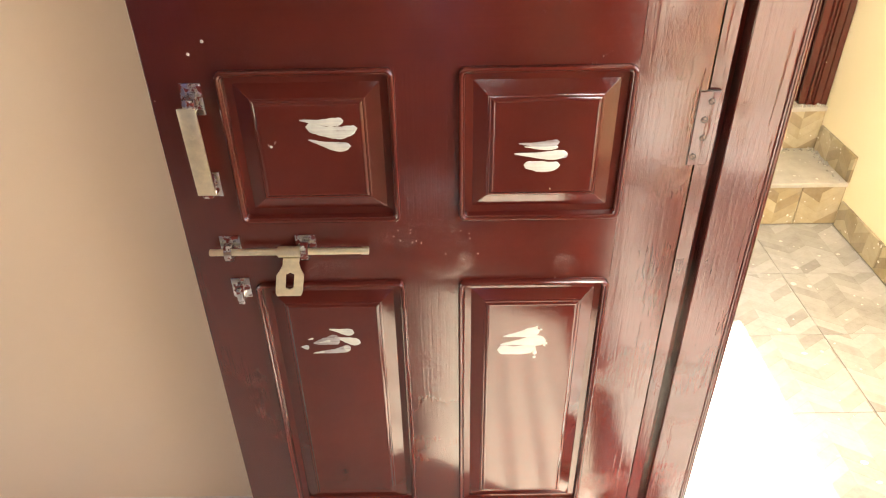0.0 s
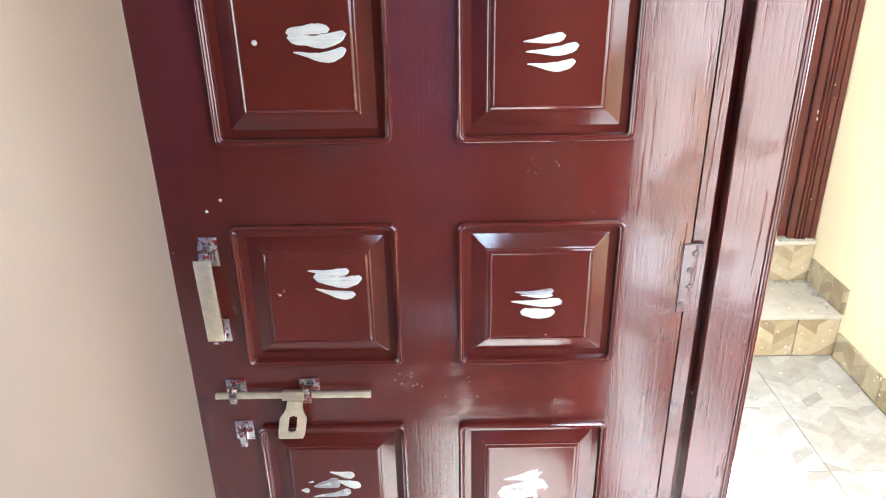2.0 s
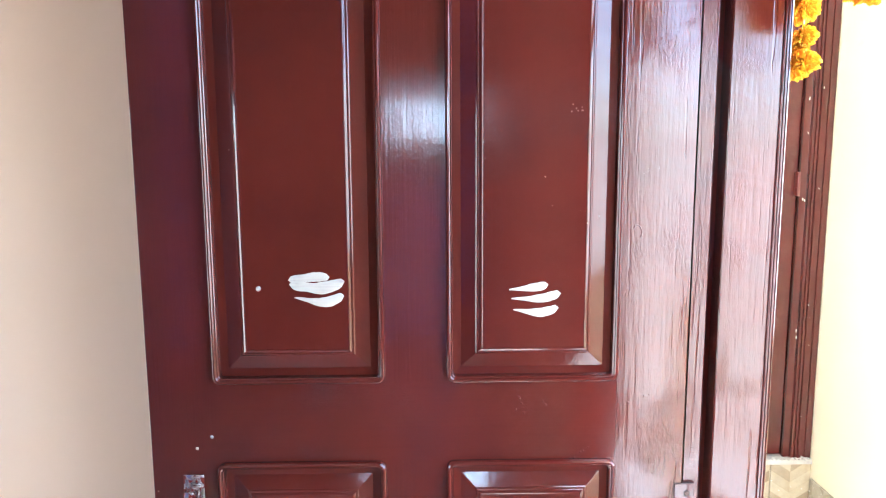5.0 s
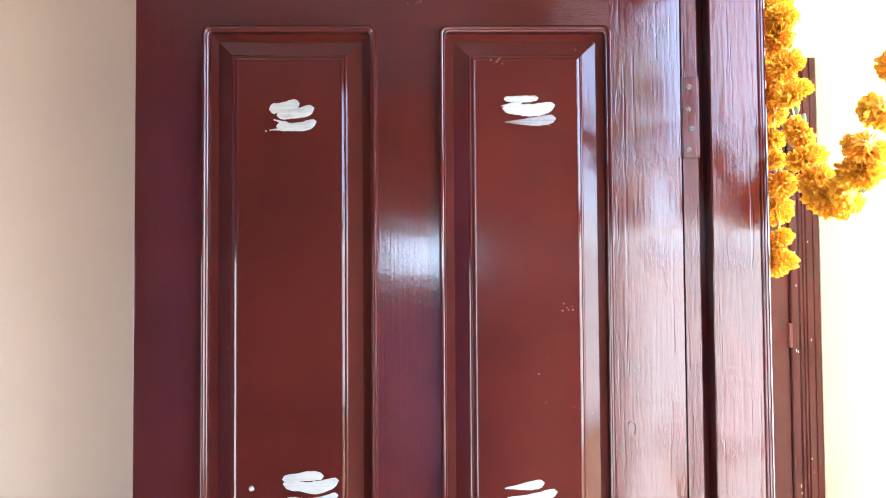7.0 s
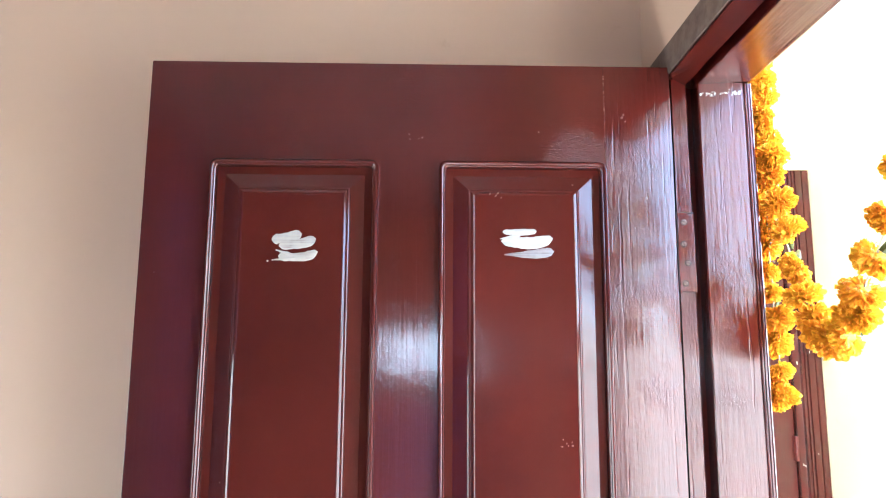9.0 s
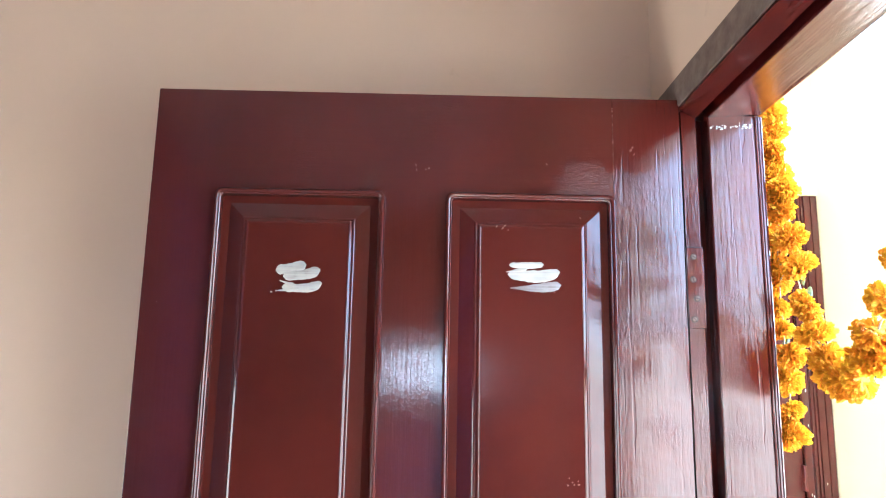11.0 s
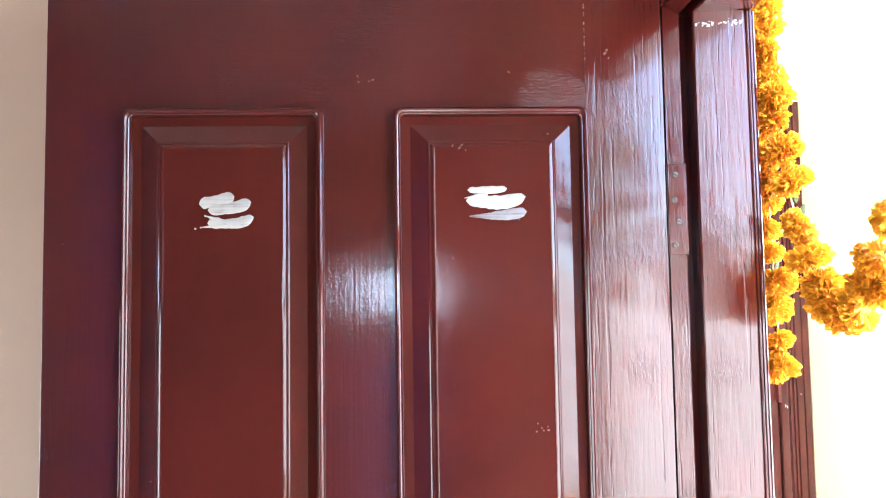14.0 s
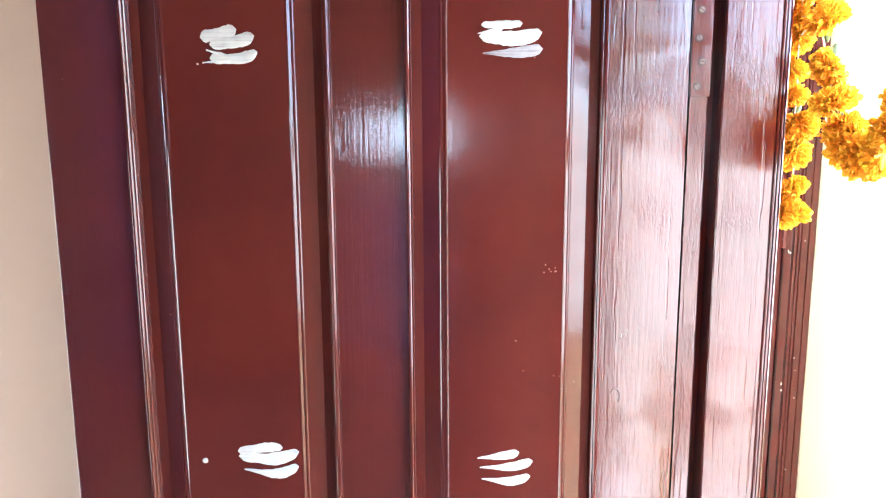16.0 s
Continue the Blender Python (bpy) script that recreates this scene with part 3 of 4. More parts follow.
    spots = [(0.150, 1.086, 6, 0.026, 0.0018, 0), (0.208, 1.530, 7, 0.010, 0.0011, FIELD), (0.105, 1.893, 5, 0.010, 0.0015, FIELD), (-0.020, 1.985, 4, 0.014, 0.0015, 0),
             (0.290, 2.015, 3, 0.020, 0.0022, 0), (0.030, 0.705, 5, 0.040, 0.0015, 0), (-0.060, 0.722, 8, 0.030, 0.0016, 0), (0.205, 0.620, 4, 0.025, 0.0015, 0), (0.215, 1.005, 7, 0.030, 0.0015, 0.001),
             (0.160, 1.150, 3, 0.060, 0.0012, 0), (0.200, 1.40, 6, 0.060, 0.0010, FIELD), (0.300, 1.09, 5, 0.030, 0.0018, 0), (-0.262, 0.890, 3, 0.010, 0.0018, FIELD), (0.130, 1.975, 3, 0.12, 0.0012, 0)]
    for x, z, count, spread, size, y in spots:
        bm = bmesh.new()
        for k in range(count):
            px, pz = x + chip_rnd.uniform(-1, 1) * spread, z + chip_rnd.uniform(-1, 1) * spread * 0.6
            m = Matrix.Translation((px, -y - 0.0002, pz)) @ pose(0, 0, 0, 0, chip_rnd.uniform(-60, 60), 0) @ Matrix.Diagonal((size * chip_rnd.uniform(0.5, 1.3), 0.0006, size * chip_rnd.uniform(0.8, 1.9), 1))
            bmesh.ops.create_icosphere(bm, subdivisions=1, radius=1.0, matrix=m)
        pimples = (x, z) in ((0.150, 1.086), (0.160, 1.150), (0.215, 1.005), (0.300, 1.09))
        part("paint_chip", bm, paint_panel if pimples else chip, door, "small drips of paint dried proud of the surface" if pimples else "small pale chips in the paint", 60)
    # curled drip on the hinge stile, and the open joint of the top rail
    bm = bmesh.new()
    for k in range(26):
        a = radians(200 - 11 * k)
        blob(bm, 0.2985 + 0.0040 * math.cos(a) + 0.0002 * k, 1.358 + 0.0065 * math.sin(a) - 0.0003 * k, 0.0011, 0, 0.7)
    part("paint_run", bm, paint_h, door, "curled run of dried paint", 60)
    bm = bmesh.new()
    for k in range(30):
        blob(bm, PX[1][1] - 0.0003, PZ[2][1] + 0.012 + (DOOR_T - PZ[2][1] - 0.02) * chip_rnd.random(), 0.0006 + 0.0006 * chip_rnd.random(), 0, 0.7)
    part("joint_filler", bm, chip, door, "cracked pale line in the joint", 60)

    # pull handle
    handle = part("pull_handle", handle_bar(), brass, door, "satin brass strap handle with chrome feet", True)
    for z0, z1 in ((0.936, 0.985), (0.800, 0.842)):
        bm = bmesh.new()
        add_box(bm, -0.382, -0.350, -0.0035, -0.0002, z0, z1, 0.0012)
        add_box(bm, -0.374, -0.356, -0.030, -0.003, (z0 + z1) / 2 - 0.012, (z0 + z1) / 2 + 0.010, 0.004)
        part("foot", bm, steel_flaked, handle, "chrome foot flecked with red paint", True)

    # sliding bolt
    bolt = part("slide_bolt", bolt_rod(), brass, door, "long brass sliding bolt with hanging hasp", True)
    for x in (-0.356, -0.232):
        bm = bmesh.new()
        add_box(bm, x - 0.017, x + 0.017, -0.003, -0.0002, 0.692, 0.725, 0.001)
        ring = [(0.010, 0.0062), (0.0135, 0.0062), (0.0135, -0.0062), (0.010, -0.0062)]
        around = 20
        loops = []
        for k in range(around):
            a = 2 * math.pi * k / around
            loops.append([bm.verts.new((x + o, -0.014 - r * math.cos(a) * 1.05, 0.701 + r * math.sin(a) * 1.2)) for r, o in ring])
        for k in range(around):
            p, q = loops[k], loops[(k + 1) % around]
            for i in range(4):
                bm.faces.new((p[i], p[(i + 1) % 4], q[(i + 1) % 4], q[i]))
        bmesh.ops.recalc_face_normals(bm, faces=bm.faces[:])
        part("bracket", bm, steel_flaked, bolt, "chrome bracket flecked with red paint", True)
    part("hasp", hasp_plate(), brass, bolt, "slotted brass hasp hanging from the bolt", True)

    bm = bmesh.new()
    add_box(bm, -0.369, -0.337, -0.003, -0.0002, 0.600, 0.640, 0.001)
    add_box(bm, -0.358, -0.346, -0.024, -0.002, 0.604, 0.632, 0.004)
    add_box(bm, -0.362, -0.350, -0.010, -0.002, 0.588, 0.606, 0.003)
    part("staple", bm, steel_flaked, door, "small chrome lock staple flecked with paint", True)
    return door


def handle_bar():
    bm = bmesh.new()
    add_box(bm, -0.380, -0.353, -0.0335, -0.0290, 0.818, 0.958, 0.0012)
    for v in bm.verts:
        v.co.x += (v.co.z - 0.89) * -0.02
    bmesh.ops.create_cone(bm, cap_ends=True, segments=12, radius1=0.005, radius2=0.004, depth=0.0006, matrix=Matrix.Translation((-0.3665, -0.0334, 0.915)) @ Euler((radians(90), 0, 0)).to_matrix().to_4x4())
    return bm


def bolt_rod():
    bm = bmesh.new()
    z, y = 0.701, -0.0150
    add_tube(bm, (-0.388, y, z), (-0.136, y, z), 0.0058, 18)
    add_tube(bm, (-0.140, y, z), (-0.128, y, z), 0.0066, 18)
    add_tube(bm, (-0.276, y, z), (-0.240, y, z), 0.0095, 18)
    return bm


def hasp_plate():
    """Hanging plate with a curved waist and a slot through it."""
    def width(t):
        return 0.0135 + 0.0095 * min(1, max(0, (t - 0.15) / 0.3)) ** 1.5 - 0.003 * max(0, (t - 0.85) / 0.15) ** 2
    bm = bmesh.new()
    top, height, steps = 0.694, 0.082, 24
    cols = []
    for i in range(steps + 1):
        t = i / steps
        z = top - height * t
        c = -0.2545 - 0.016 * t
        w = width(t)
        slot = 0.0070 if 0.40 < t < 0.82 else 0.0
        y = -0.024 + 0.006 * t
        cols.append((c, w, slot, y, z))
    for sgn in (-1, 1):
        front, back = [], []
        for c, w, slot, y, z in cols:
            front.append((bm.verts.new((c + sgn * w, y, z)), bm.verts.new((c + sgn * max(slot, 0.00005), y, z))))
            back.append((bm.verts.new((c + sgn * w, y + 0.003, z)), bm.verts.new((c + sgn * max(slot, 0.00005), y + 0.003, z))))
        for i in range(steps):
            bm.faces.new((front[i][0], front[i][1], front[i + 1][1], front[i + 1][0]))
            bm.faces.new((back[i][0], back[i][1], back[i + 1][1], back[i + 1][0]))
            for k in (0, 1):
                bm.faces.new((front[i][k], back[i][k], back[i + 1][k], front[i + 1][k]))
        for i in (0, steps):
            bm.faces.new((front[i][0], front[i][1], back[i][1], back[i][0]))
    bmesh.ops.recalc_face_normals(bm, faces=bm.faces[:])
    return bm


build_door()

# ---- frame round the doorway ----
JAMB = [(0.3850, 0.0050), (0.4075, 0.0050), (0.4085, 0.0060), (0.4090, 0.0300), (0.4250, 0.0300), (0.4255, 0.0015), (0.4270, 0.0), (0.4965, 0.0), (0.4975, 0.0014),
        (0.4985, 0.0016), (0.4995, -0.0004), (0.5010, -0.0006), (0.5022, 0.0018), (0.5032, 0.0018), (0.5044, 0.0), (0.5060, 0.0), (0.5072, 0.0030), (0.5085, 0.0032), (0.5098, 0.0018), (0.5118, 0.0034), (0.5135, 0.0090), (0.5140, 0.06), (0.3850, 0.06)]
HEAD = [(0.3825, 2.0925), (0.4070, 2.0780), (0.4085, 2.1120), (0.4250, 2.1120), (0.4255, 2.0800), (0.4270, 2.0785), (0.4990, 2.0835), (0.5060, 2.0835), (0.5110, 2.0860), (0.5135, 2.0920), (0.5140, 2.1395), (0.3825, 2.1395)]


def screw(bm, x, y, z, r=0.0042):
    m = Matrix.Translation((x, y, z)) @ Euler((radians(90), 0, 0)).to_matrix().to_4x4()
    bmesh.ops.create_cone(bm, cap_ends=True, segments=14, radius1=r, radius2=r * 0.8, depth=0.0010, matrix=m)


def build_frame():
    fr = empty("door_frame", "dark red gloss-painted wooden door frame with beaded edge", "door frame", "", "structure")
    bm = bmesh.new()
    add_prism(bm, JAMB, lambda a, b, e: (a, b, ROOM_FLOOR + (2.082 - ROOM_FLOOR) * e + (0.006 * e if a < 0.42 else 0.0)))
    part("jamb", bm, paint_v_coarse, fr, "hinge side upright with grain and worn paint")
    bm = bmesh.new()
    add_prism(bm, JAMB, lambda a, b, e: (a, OPEN_Y - b, ROOM_FLOOR + (2.066 - ROOM_FLOOR) * e))
    part("jamb", bm, paint_v_coarse, fr)
    bm = bmesh.new()
    add_prism(bm, HEAD, lambda a, b, e: (a, 0.0595 - e * (0.0595 - OPEN_Y + 0.0595), b))
    part("head", bm, paint_head, fr, "head beam with a deep shadow groove")
    bm = bmesh.new()
    add_box(bm, 0.386, 0.513, OPEN_Y + 0.001, -0.001, ROOM_FLOOR + 0.001, FLOOR + 0.006, 0.006)
    part("threshold", bm, paint_old, fr, "low dark painted wooden threshold", True)
    bm = bmesh.new()
    add_box(bm, 0.3790, 0.3822, OPEN_Y - 0.05, BACK_Y - 0.001, 2.0965, 2.1440, 0.0012, 1)
    for k, v in enumerate(bm.verts):
        v.co.z += 0.0015 * math.sin(k * 2.3)
    part("packing_strip", bm, bare_wood, fr, "bare brown packing strip smeared with wall paint", True)
    for x0, x1, z0, z1, screws in ((0.3700, 0.4000, 0.841, 0.960, ((0.389, 0.945, 40), (0.3835, 0.916, 20), (0.3865, 0.887, 70), (0.377, 0.856, 60))),
                                   (0.3830, 0.4085, 1.750, 1.871, ((0.393, 1.857, 30), (0.391, 1.823, 75), (0.396, 1.794, 10), (0.391, 1.763, 50)))):
        bm = bmesh.new()
        add_box(bm, x0, x1, -0.0012, 0.006, z0, z1, 0.0006, 1)
        hinge = part("hinge", bm, paint_v_coarse, fr, "steel butt hinge leaf painted over", True)
        # thin dark strips drawn as the shaded gap at top and left
        bm = bmesh.new()
        add_box(bm, x0 - 0.0012, x1, -0.0004, 0.004, z1 + 0.0001, z1 + 0.0016)
        add_box(bm, x0 - 0.0013, x0 - 0.0001, -0.0004, 0.004, z0, z1)
        part("joint_shade", bm, gap_dark, hinge, "dark strips for the shade in the open joint round the hinge leaf")
        for x, z, turn in screws:
            # shade round and across the screw head, as a dark disc and bar
            bm = bmesh.new()
            add_tube(bm, (x, -0.0010, z), (x, -0.00145, z), 0.0054, 14)
            bmesh.ops.create_cube(bm, size=1.0, matrix=Matrix.Translation((x, -0.0022, z)) @ pose(0, 0, 0, 0, turn) @ Matrix.Diagonal((0.0076, 0.0012, 0.0011, 1)))
            part("countersink_shade", bm, gap_dark, hinge, "dark ring and bar for the shade in the countersink and slot")
            bm = bmesh.new()
            screw(bm, x, -0.0018, z)
            part("screw", bm, screw_steel, hinge, "slotted screw head")
    bm = bmesh.new()
    chip_rnd = random.Random(5)
    for k in range(46):
        x = chip_rnd.uniform(0.429, 0.495)
        m = Matrix.Translation((x, -0.0003, 2.062 + 0.06 * (x - 0.424) + chip_rnd.gauss(0, 0.0022))) @ Matrix.Diagonal((chip_rnd.uniform(0.0006, 0.0024), 0.0006, chip_rnd.uniform(0.0005, 0.0013), 1))
        bmesh.ops.create_icosphere(bm, subdivisions=1, radius=1.0, matrix=m)
    part("joint_filler", bm, splash, fr, "ragged white filler at the mitre", 60)
    return fr


build_frame()


# ---- marigold garland over the doorway ----
def marigold(seed, petals=230):
    """A full, ruffled flower head about one unit in radius, facing -y."""
    rnd = random.Random(seed)
    bm = bmesh.new()
    golden = math.pi * (3 - math.sqrt(5))
    for i in range(petals):
        f = (i + 0.5) / petals
        polar = math.acos(1 - 1.55 * f)
        az = i * golden + rnd.uniform(-0.2, 0.2)
        out = Vector((math.sin(polar) * math.cos(az), -math.cos(polar) * 0.72, math.sin(polar) * math.sin(az)))
        radius = rnd.choice((0.78, 0.92, 1.0, 1.08)) * rnd.uniform(0.94, 1.06)
        tip = out * radius
        root = out * radius * 0.45 + Vector((0, 0.1, 0))
        along = (tip - root)
        side = along.cross(Vector((rnd.uniform(-1, 1), rnd.uniform(-1, 1), rnd.uniform(-1, 1)))).normalized()
        up = side.cross(along).normalized()
        w = rnd.uniform(0.12, 0.20)
        rows = []
        curl = rnd.uniform(-0.08, 0.20)
        for t, ww in ((0.0, 0.30), (0.55, 0.90), (0.85, 1.0), (1.0, 0.72)):
            c = root + along * t + up * (curl * t * t)
            rows.append([bm.verts.new(c + side * (w * ww * s) + up * (0.06 * t * (1 if j % 2 else -1) * rnd.uniform(0.2, 1.2)) - along * (0.10 * t * s * s + 0.05 * t * rnd.uniform(0, 1))) for j, s in enumerate((-1, -0.35, 0.35, 1))])
        for a, b in zip(rows, rows[1:]):
            for j in range(3):
                bm.faces.new((a[j], a[j + 1], b[j + 1], b[j]))
    bmesh.ops.create_icosphere(bm, subdivisions=1, radius=0.55, matrix=Matrix.Diagonal((1, 0.7, 1, 1)))
    me = bpy.data.meshes.new("marigold")
    bm.to_mesh(me)
    bm.free()
    me.materials.append(petal)
    return me


def calyx_mesh():
    bm = bmesh.new()
    prof = ((0.0, 0.10), (0.2, 0.20), (0.5, 0.30), (0.8, 0.27), (1.0, 0.34))
    rings = []
    for z, r in prof:
        rings.append([bm.verts.new((r * (1 + 0.10 * (k % 2)) * math.cos(k * math.pi / 6), r * (1 + 0.10 * (k % 2)) * math.sin(k * math.pi / 6), z)) for k in range(12)])
    for a, b in zip(rings, rings[1:]):
        for k in range(12):
            bm.faces.new((a[k], a[(k + 1) % 12], b[(k + 1) % 12], b[k]))
    bm.faces.new(rings[0])
    me = bpy.data.meshes.new("calyx")
    bm.to_mesh(me)
    bm.free()
    me.materials.append(sepal)
    return me


def build_garland():
    rnd = random.Random(11)
    heads = [marigold(s) for s in (1, 2, 3, 4, 5)]
    green = calyx_mesh()
    GX = 0.545

    def flower(g, p, r, toward, gap=False):
        ob = new("marigold", rnd.choice(heads))
        ob.parent = g
        q = Vector(toward).to_track_quat("-Y", "Z")
        ob.matrix_basis = Matrix.Translation(p) @ q.to_matrix().to_4x4() @ pose(0, 0, 0, rnd.uniform(-25, 25), rnd.uniform(0, 360), rnd.uniform(-25, 25)) @ Matrix.Diagonal((r, r, r, 1))
        if gap:
            c = new("calyx", green)
            c.parent = g
            back = -Vector(toward).normalized()
            turn = (-back).to_track_quat("Z", "Y").to_matrix().to_4x4()
            c.matrix_basis = Matrix.Translation(Vector(p) + back * (r * 1.35)) @ turn @ Matrix.Diagonal((0.017, 0.017, 0.026, 1))

    def string(g, pts):
        cu = bpy.data.curves.new("thread", "CURVE")
        cu.dimensions = "3D"
        sp = cu.splines.new("POLY")
        sp.points.add(len(pts) - 1)
        for q, v in zip(sp.points, pts):
            q.co = (*v, 1)
        cu.bevel_depth, cu.bevel_resolution = 0.0012, 1
        cu.materials.append(thread)
        ob = new("thread", cu)
        ob.parent = g

    # hanging strand
    strand = empty("marigold_strand", "hanging strand of fresh orange marigolds tied at the door frame", "garland", "door garlands")
    pts = [(GX, 0.040, 2.135)]
    for y, zz, r, gap in ((0.040, 2.124, 0.022, 0), (0.034, 2.098, 0.023, 0), (0.040, 2.070, 0.024, 0), (0.036, 2.044, 0.024, 0), (0.046, 2.020, 0.023, 0), (0.040, 1.998, 0.024, 0),
                          (0.048, 1.970, 0.022, 0), (0.012, 1.968, 0.024, 0), (0.028, 1.941, 0.024, 1), (0.062, 1.932, 0.022, 0), (0.000, 1.891, 0.026, 0), (0.050, 1.891, 0.024, 1), (0.058, 1.858, 0.021, 0),
                          (-0.002, 1.847, 0.027, 1), (0.056, 1.830, 0.024, 1), (0.056, 1.790, 0.025, 0), (0.048, 1.754, 0.021, 0), (0.056, 1.719, 0.023, 1), (0.020, 1.712, 0.024, 0),
                          (0.046, 1.676, 0.026, 0), (0.038, 1.633, 0.019, 0), (0.054, 1.612, 0.022, 0), (0.034, 1.598, 0.023, 0), (0.048, 1.588, 0.022, 0)):
        flower(strand, (GX + rnd.uniform(-0.006, 0.006), y, zz), r, (rnd.uniform(-0.7, 0.0), rnd.uniform(-0.9, -0.1), rnd.choice((-1, 0.6))), gap)
        pts.append((GX, 0.6 * y + 0.014, zz))
    string(strand, pts)

    # swag that loops along the head
    swag = empty("marigold_swag", "looping swag of orange marigolds hung across the doorway", "garland", "door garlands")
    pts = [(GX + 0.012, 0.030, 2.10), (GX + 0.010, 0.024, 1.86)]
    path = []
    for (y, zz) in ((-0.028, 1.782), (-0.045, 1.742), (-0.070, 1.706), (-0.086, 1.688), (-0.112, 1.676), (-0.138, 1.682), (-0.160, 1.706), (-0.176, 1.732), (-0.206, 1.770), (-0.236, 1.812), (-0.268, 1.862), (-0.300, 1.914), (-0.318, 1.960), (-0.328, 2.004), (-0.334, 2.046), (-0.338, 2.085)):
        path.append((GX - 0.002, y * 1.06, zz))
    for i, p in enumerate(path):
        before, after = Vector(path[max(0, i - 1)]), Vector(path[min(len(path) - 1, i + 1)])
        d = (after - before).normalized() * rnd.choice((-1, 1)) + Vector((rnd.uniform(-0.7, 0.0), rnd.uniform(-0.4, 0.2), rnd.uniform(-0.4, 0.4)))
        flower(swag, p, rnd.uniform(0.026, 0.029), d, i in (0, 1, 4, 6, 8))
    string(swag, pts + path + [(GX - 0.002, -0.360, 2.135)])

    # next loop, towards the other jamb, mirrored in the gloss paint
    swag = empty("marigold_swag", "looping swag of orange marigolds hung across the doorway", "garland", "door garlands")
    path = [(GX + 0.006, -0.385 - 0.40 * k / 21, 2.10 - 0.40 * (1 - (2 * k / 21 - 1) ** 4)) for k in range(22)]
    for p in path:
        flower(swag, p, rnd.uniform(0.025, 0.029), (-0.6, rnd.uniform(-0.9, 0.6), rnd.uniform(-0.8, 0.3)))
    string(swag, [(GX + 0.006, -0.380, 2.135)] + path + [(GX + 0.006, -0.790, 2.135)])


build_garland()


# ---- window in the landing wall ----
def build_stair_window():
    w = empty("window_1", "unglazed stair window with thin dark iron bars", "window", "", "structure")
    bm = bmesh.new()
    add_tube(bm, (YELLOW_X + 0.004, WIN_Y0, 0), (YELLOW_X + 0.004, WIN_Y1, 0), 0.0048, 10)
    me = mesh_of("window_bar", bm, iron, True)
    for k in range(-4, 9):
        ob = new("window_bar", me)
        ob.parent = w
        ob.location = (0, 0, 1.485 + 0.1535 * k)
    bm = bmesh.new()
    add_box(bm, YELLOW_X - 0.012, YELLOW_X + 0.09, -1.60, WIN_Y1, WIN_Z0, WIN_Z0 + 0.02, 0.003)
    part("window_sill", bm, tread_stone, w)


build_stair_window()


# ---- neighbouring door at the top of the steps ----
def build_neighbour():
    d = empty("door_2", "closed dark red painted neighbouring door in a moulded frame", "door", "", "structure")
    x1, x0, z0, z1 = YELLOW_X - 0.004, WALL_X1 + 0.004, FLOOR + 2 * RISE + 0.002, 2.390
    prof = [(0.0, 0.0), (0.022, 0.0), (0.024, 0.004), (0.027, 0.004), (0.029, -0.001), (0.050, -0.001), (0.052, 0.005), (0.056, 0.005), (0.058, 0.000), (0.062, 0.0), (0.064, 0.006), (0.069, 0.006), (0.071, 0.001), (0.076, 0.001), (0.079, 0.012), (0.104, 0.012), (0.104, 0.085), (0.0, 0.085)]
    y = NEIGHBOUR_Y
    bm = bmesh.new()
    add_prism(bm, prof, lambda a, b, e: (x1 - a, y + b, z0 + e * (z1 - z0)))
    part("jamb", bm, paint_old, d, "moulded upright with scuffs and paint drops")
    bm = bmesh.new()
    add_prism(bm, prof, lambda a, b, e: (x0 + a, y + b, z0 + e * (z1 - z0)))
    part("jamb", bm, paint_old, d)
    bm = bmesh.new()
    add_prism(bm, prof, lambda a, b, e: (x0 + 0.104 + e * (x1 - x0 - 0.208), y + b, z1 - a))
    part("head", bm, paint_old, d)
    rnd = random.Random(17)
    bm = bmesh.new()
    for k in range(14):
        m = Matrix.Translation((x1 - rnd.choice((0.010, 0.036, 0.042, 0.090)) + rnd.uniform(-0.006, 0.006), y - 0.0008 + rnd.uniform(0, 0.001), rnd.uniform(z0 + 0.1, 1.7))) @ Matrix.Diagonal((rnd.uniform(0.0010, 0.0022), 0.001, rnd.uniform(0.002, 0.008), 1))
        bmesh.ops.create_icosphere(bm, subdivisions=1, radius=1.0, matrix=m)
    part("paint_drops", bm, splash, d, "white wall paint dripped down the frame", 60)
    bm = bmesh.new()
    add_box(bm, x0 + 0.106, x1 - 0.106, y + 0.030, y + 0.066, z0 + 0.004, z1 - 0.106, 0.002)
    leaf = part("leaf", bm, paint_old, d, "plain painted door leaf")
    bm = bmesh.new()
    add_box(bm, x1 - 0.116, x1 - 0.1045, y + 0.006, y + 0.031, 1.29, 1.38, 0.002)
    part("hinge", bm, painted_steel, d, "hinge painted over in red", True)


build_neighbour()


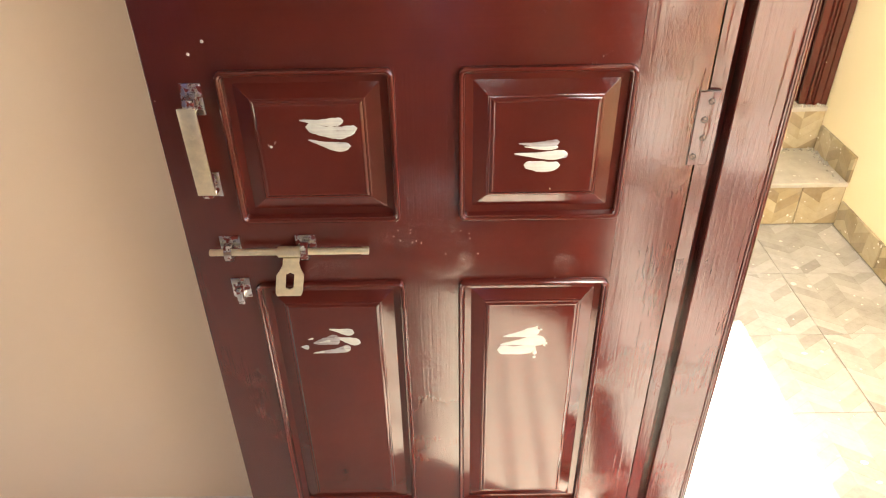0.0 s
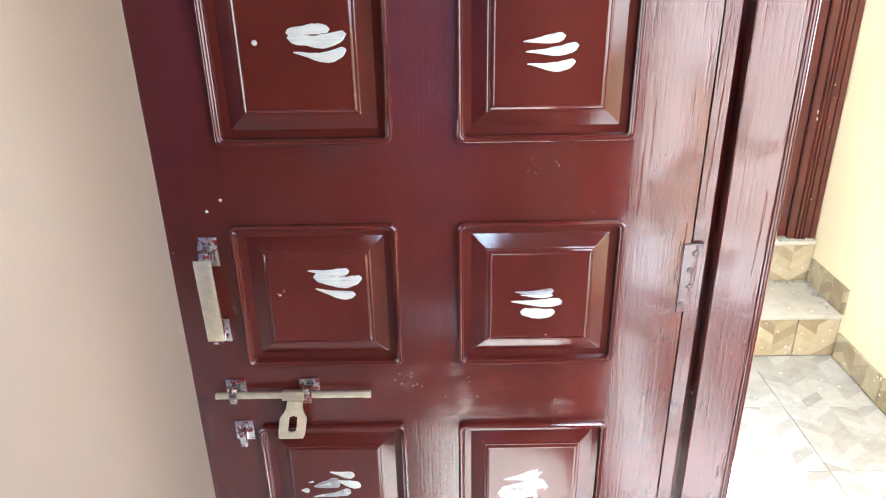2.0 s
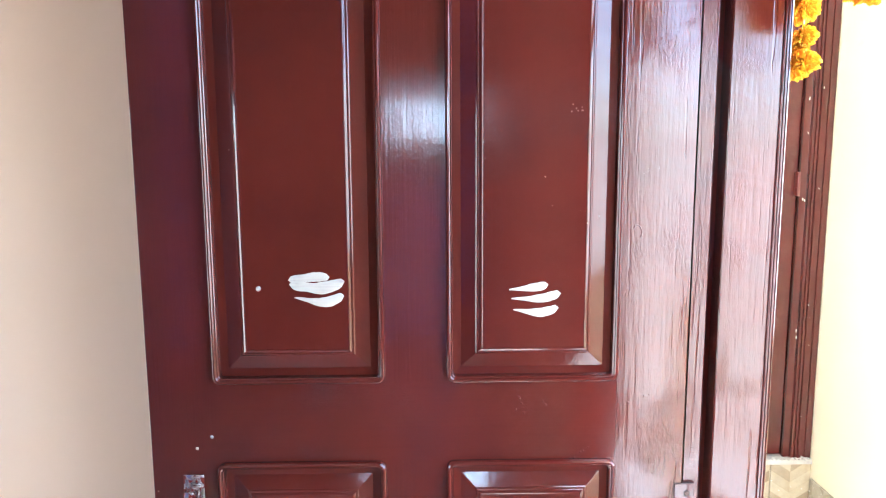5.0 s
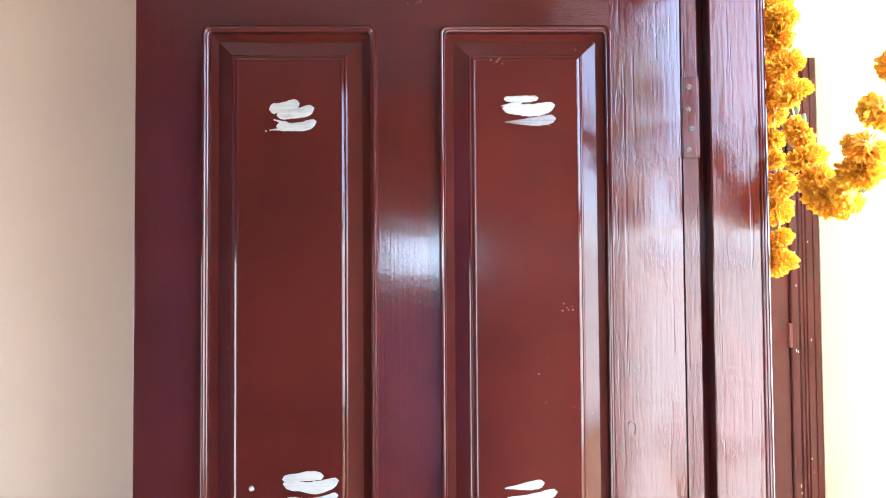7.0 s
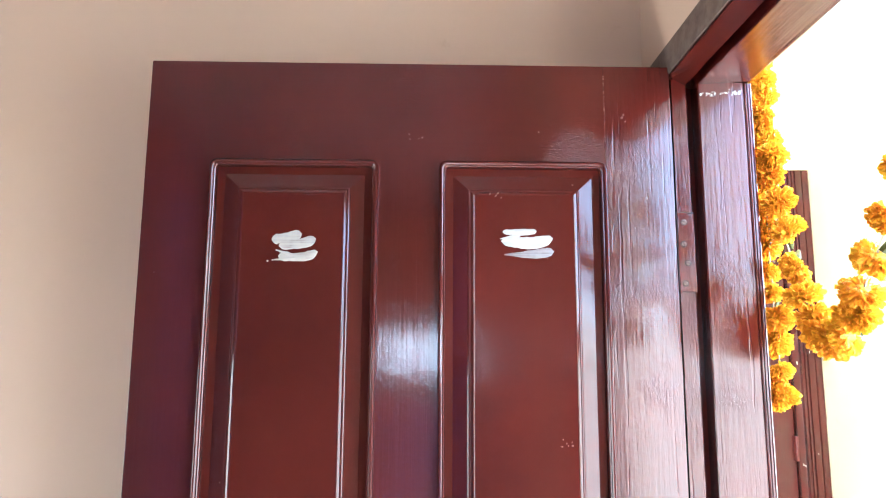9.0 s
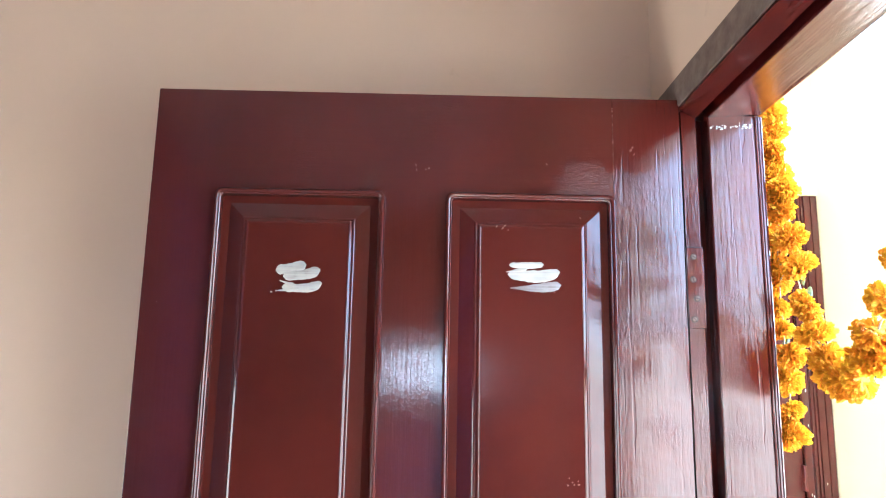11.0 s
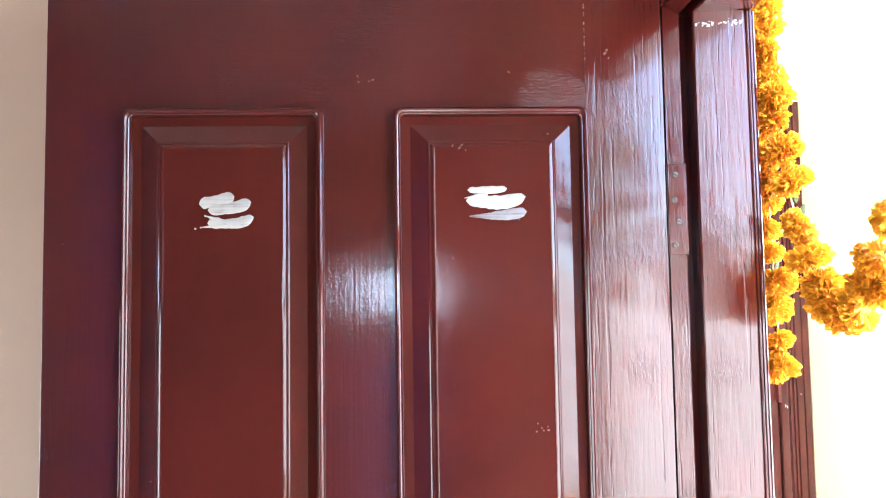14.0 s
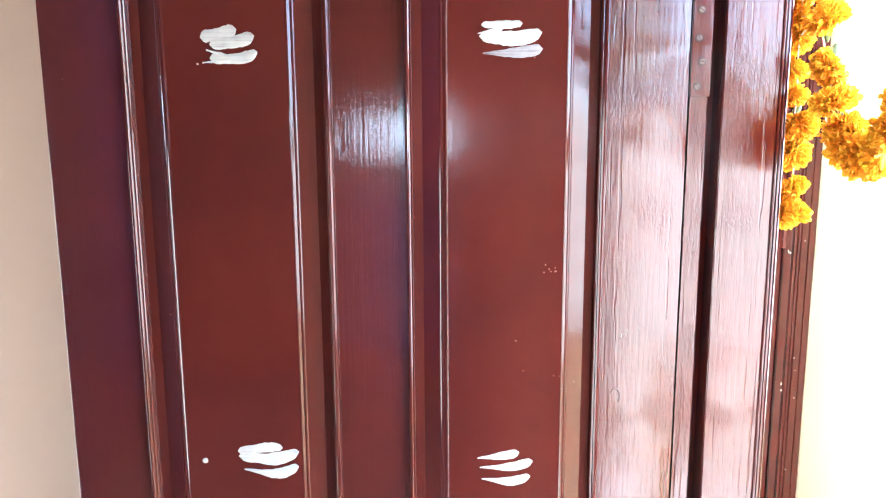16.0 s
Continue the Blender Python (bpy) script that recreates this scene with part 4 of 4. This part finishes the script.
# ---- steps, skirting and landing tiles, piece by piece ----
def build_steps():
    for k, (ya, yb) in enumerate(((STEP_Y, STEP_2Y), (STEP_2Y, NEIGHBOUR_Y + 0.086))):
        z0, z1 = FLOOR + RISE * k, FLOOR + RISE * (k + 1)
        bm = bmesh.new()
        add_box(bm, WALL_X1, YELLOW_X, ya + 0.014, NEIGHBOUR_Y + 0.086, z0 - (0.004 if k == 0 else 0.0), z1 - 0.020)
        st = tagged(new("step", mesh_of("step", bm, mortar)), "tiled landing step with stone tread and gold zigzag riser", "step", "steps to the neighbouring door", "structure")
        bm = bmesh.new()
        add_box(bm, WALL_X1, YELLOW_X, ya - 0.006, yb + 0.010 if k == 0 else yb, z1 - 0.020, z1, 0.004)
        part("tread", bm, tread_stone, st, "worn dusty pale stone tread", True)
        n, gap = 6, 0.003
        w = (YELLOW_X - WALL_X1) / n
        bm = bmesh.new()
        add_box(bm, gap / 2, w - gap / 2, ya, ya + 0.012, z0 + 0.001, z1 - 0.021, 0.0012, 1)
        me = mesh_of("tile", bm, riser_tile)
        for i in range(n):
            ob = new("tile", me)
            ob.parent = st
            ob.location.x = WALL_X1 + i * w


def build_skirting():
    sk = empty("baseboard", "zigzag tile skirting stepping up the yellow wall", "skirting", "", "structure")
    runs = [(STEP_Y - 0.01 - 0.3 * (k + 1), STEP_Y - 0.012 - 0.3 * k, FLOOR) for k in range(9)] + [(STEP_Y - 0.01, STEP_2Y - 0.01, FLOOR + RISE)]
    for a, b, z in runs:
        bm = bmesh.new()
        add_box(bm, YELLOW_X - 0.012, YELLOW_X - 0.001, a + 0.001, b - 0.001, z + 0.001, z + 0.105, 0.0015, 1)
        part("tile", bm, skirt_tile, sk)


def build_floor_tiles():
    rnd = random.Random(8)
    size = (YELLOW_X - 0.012 - WALL_X1) / 3
    bm = bmesh.new()
    add_box(bm, 0.001, size - 0.001, 0.001, size - 0.001, -0.004, 0.0, 0.0008, 1)
    me = mesh_of("tile", bm, floor_tile)
    y = STEP_Y
    while y > -3.0:
        y -= size
        for i in range(3):
            ob = new("tile", me)
            ob.parent = landing_floor
            ob.location = (WALL_X1 + i * size, y, FLOOR + rnd.uniform(-0.0004, 0.0004))


build_steps()
build_skirting()
build_floor_tiles()


# ---- plaster dust, crumbs and paint splashes on the landing ----
def build_splashes():
    rnd = random.Random(33)
    bm = bmesh.new()

    def drop(x, y, z, size, flat, turn):
        m = Matrix.Translation((x, y, z)) @ turn @ Matrix.Diagonal((size * rnd.uniform(0.6, 1.5), size * rnd.uniform(0.6, 1.5), flat, 1))
        bmesh.ops.create_icosphere(bm, subdivisions=1, radius=1.0, matrix=m)

    level = Matrix.Identity(4)
    for k in range(150):
        drop(rnd.uniform(0.6, YELLOW_X - 0.02), rnd.uniform(-0.2, STEP_Y - 0.01), FLOOR + 0.0006, rnd.choice((0.002, 0.003, 0.003, 0.005, 0.008)), 0.0009, level)
    for k in range(45):
        drop(rnd.uniform(0.95, YELLOW_X - 0.02), rnd.uniform(STEP_Y + 0.01, STEP_2Y - 0.01), FLOOR + RISE + 0.0006, rnd.choice((0.002, 0.003, 0.005)), 0.0009, level)
    for k in range(40):
        step = rnd.randrange(2)
        drop(rnd.uniform(0.95, YELLOW_X - 0.02), (STEP_Y, STEP_2Y)[step] - 0.0004, FLOOR + RISE * step + rnd.uniform(0.01, 0.15), rnd.choice((0.002, 0.003, 0.004)), 0.0008, pose(0, 0, 0, 90))
    for k in range(30):
        y = rnd.uniform(0.4, STEP_2Y)
        z = FLOOR + (RISE if y > STEP_Y else 0.0) + rnd.uniform(0.02, 0.10)
        drop(YELLOW_X - 0.0122, y, z, rnd.choice((0.002, 0.003, 0.005)), 0.0008, pose(0, 0, 0, 0, 90))
    tagged(new("paint_splashes", mesh_of("paint_splashes", bm, splash, 60)), "white paint drops and plaster spots spattered over the landing tiles", "paint drops", "", "stuff")

    bm = bmesh.new()
    for k in range(70):
        near = rnd.random()
        x = YELLOW_X - 0.20 + 0.19 * rnd.random() if near < 0.6 else YELLOW_X - 0.03 * rnd.random()
        y, z = (STEP_2Y - 0.004 - 0.02 * rnd.random(), FLOOR + RISE) if near < 0.35 else ((NEIGHBOUR_Y - 0.014 * rnd.random() - 0.002, FLOOR + 2 * RISE) if near < 0.75 else (STEP_2Y - 0.28 * rnd.random(), FLOOR + RISE))
        size = rnd.uniform(0.003, 0.011)
        m = Matrix.Translation((x - 0.012, y, z + size * 0.35)) @ pose(0, 0, 0, rnd.uniform(0, 90), rnd.uniform(0, 90), rnd.uniform(0, 90)) @ Matrix.Diagonal((size, size * rnd.uniform(0.5, 1), size * rnd.uniform(0.4, 0.8), 1))
        bmesh.ops.create_icosphere(bm, subdivisions=1, radius=1.0, matrix=m)
    tagged(new("plaster_crumbs", mesh_of("plaster_crumbs", bm, mortar)), "grey and white plaster crumbs lying along the step edges", "rubble", "", "stuff")


build_splashes()
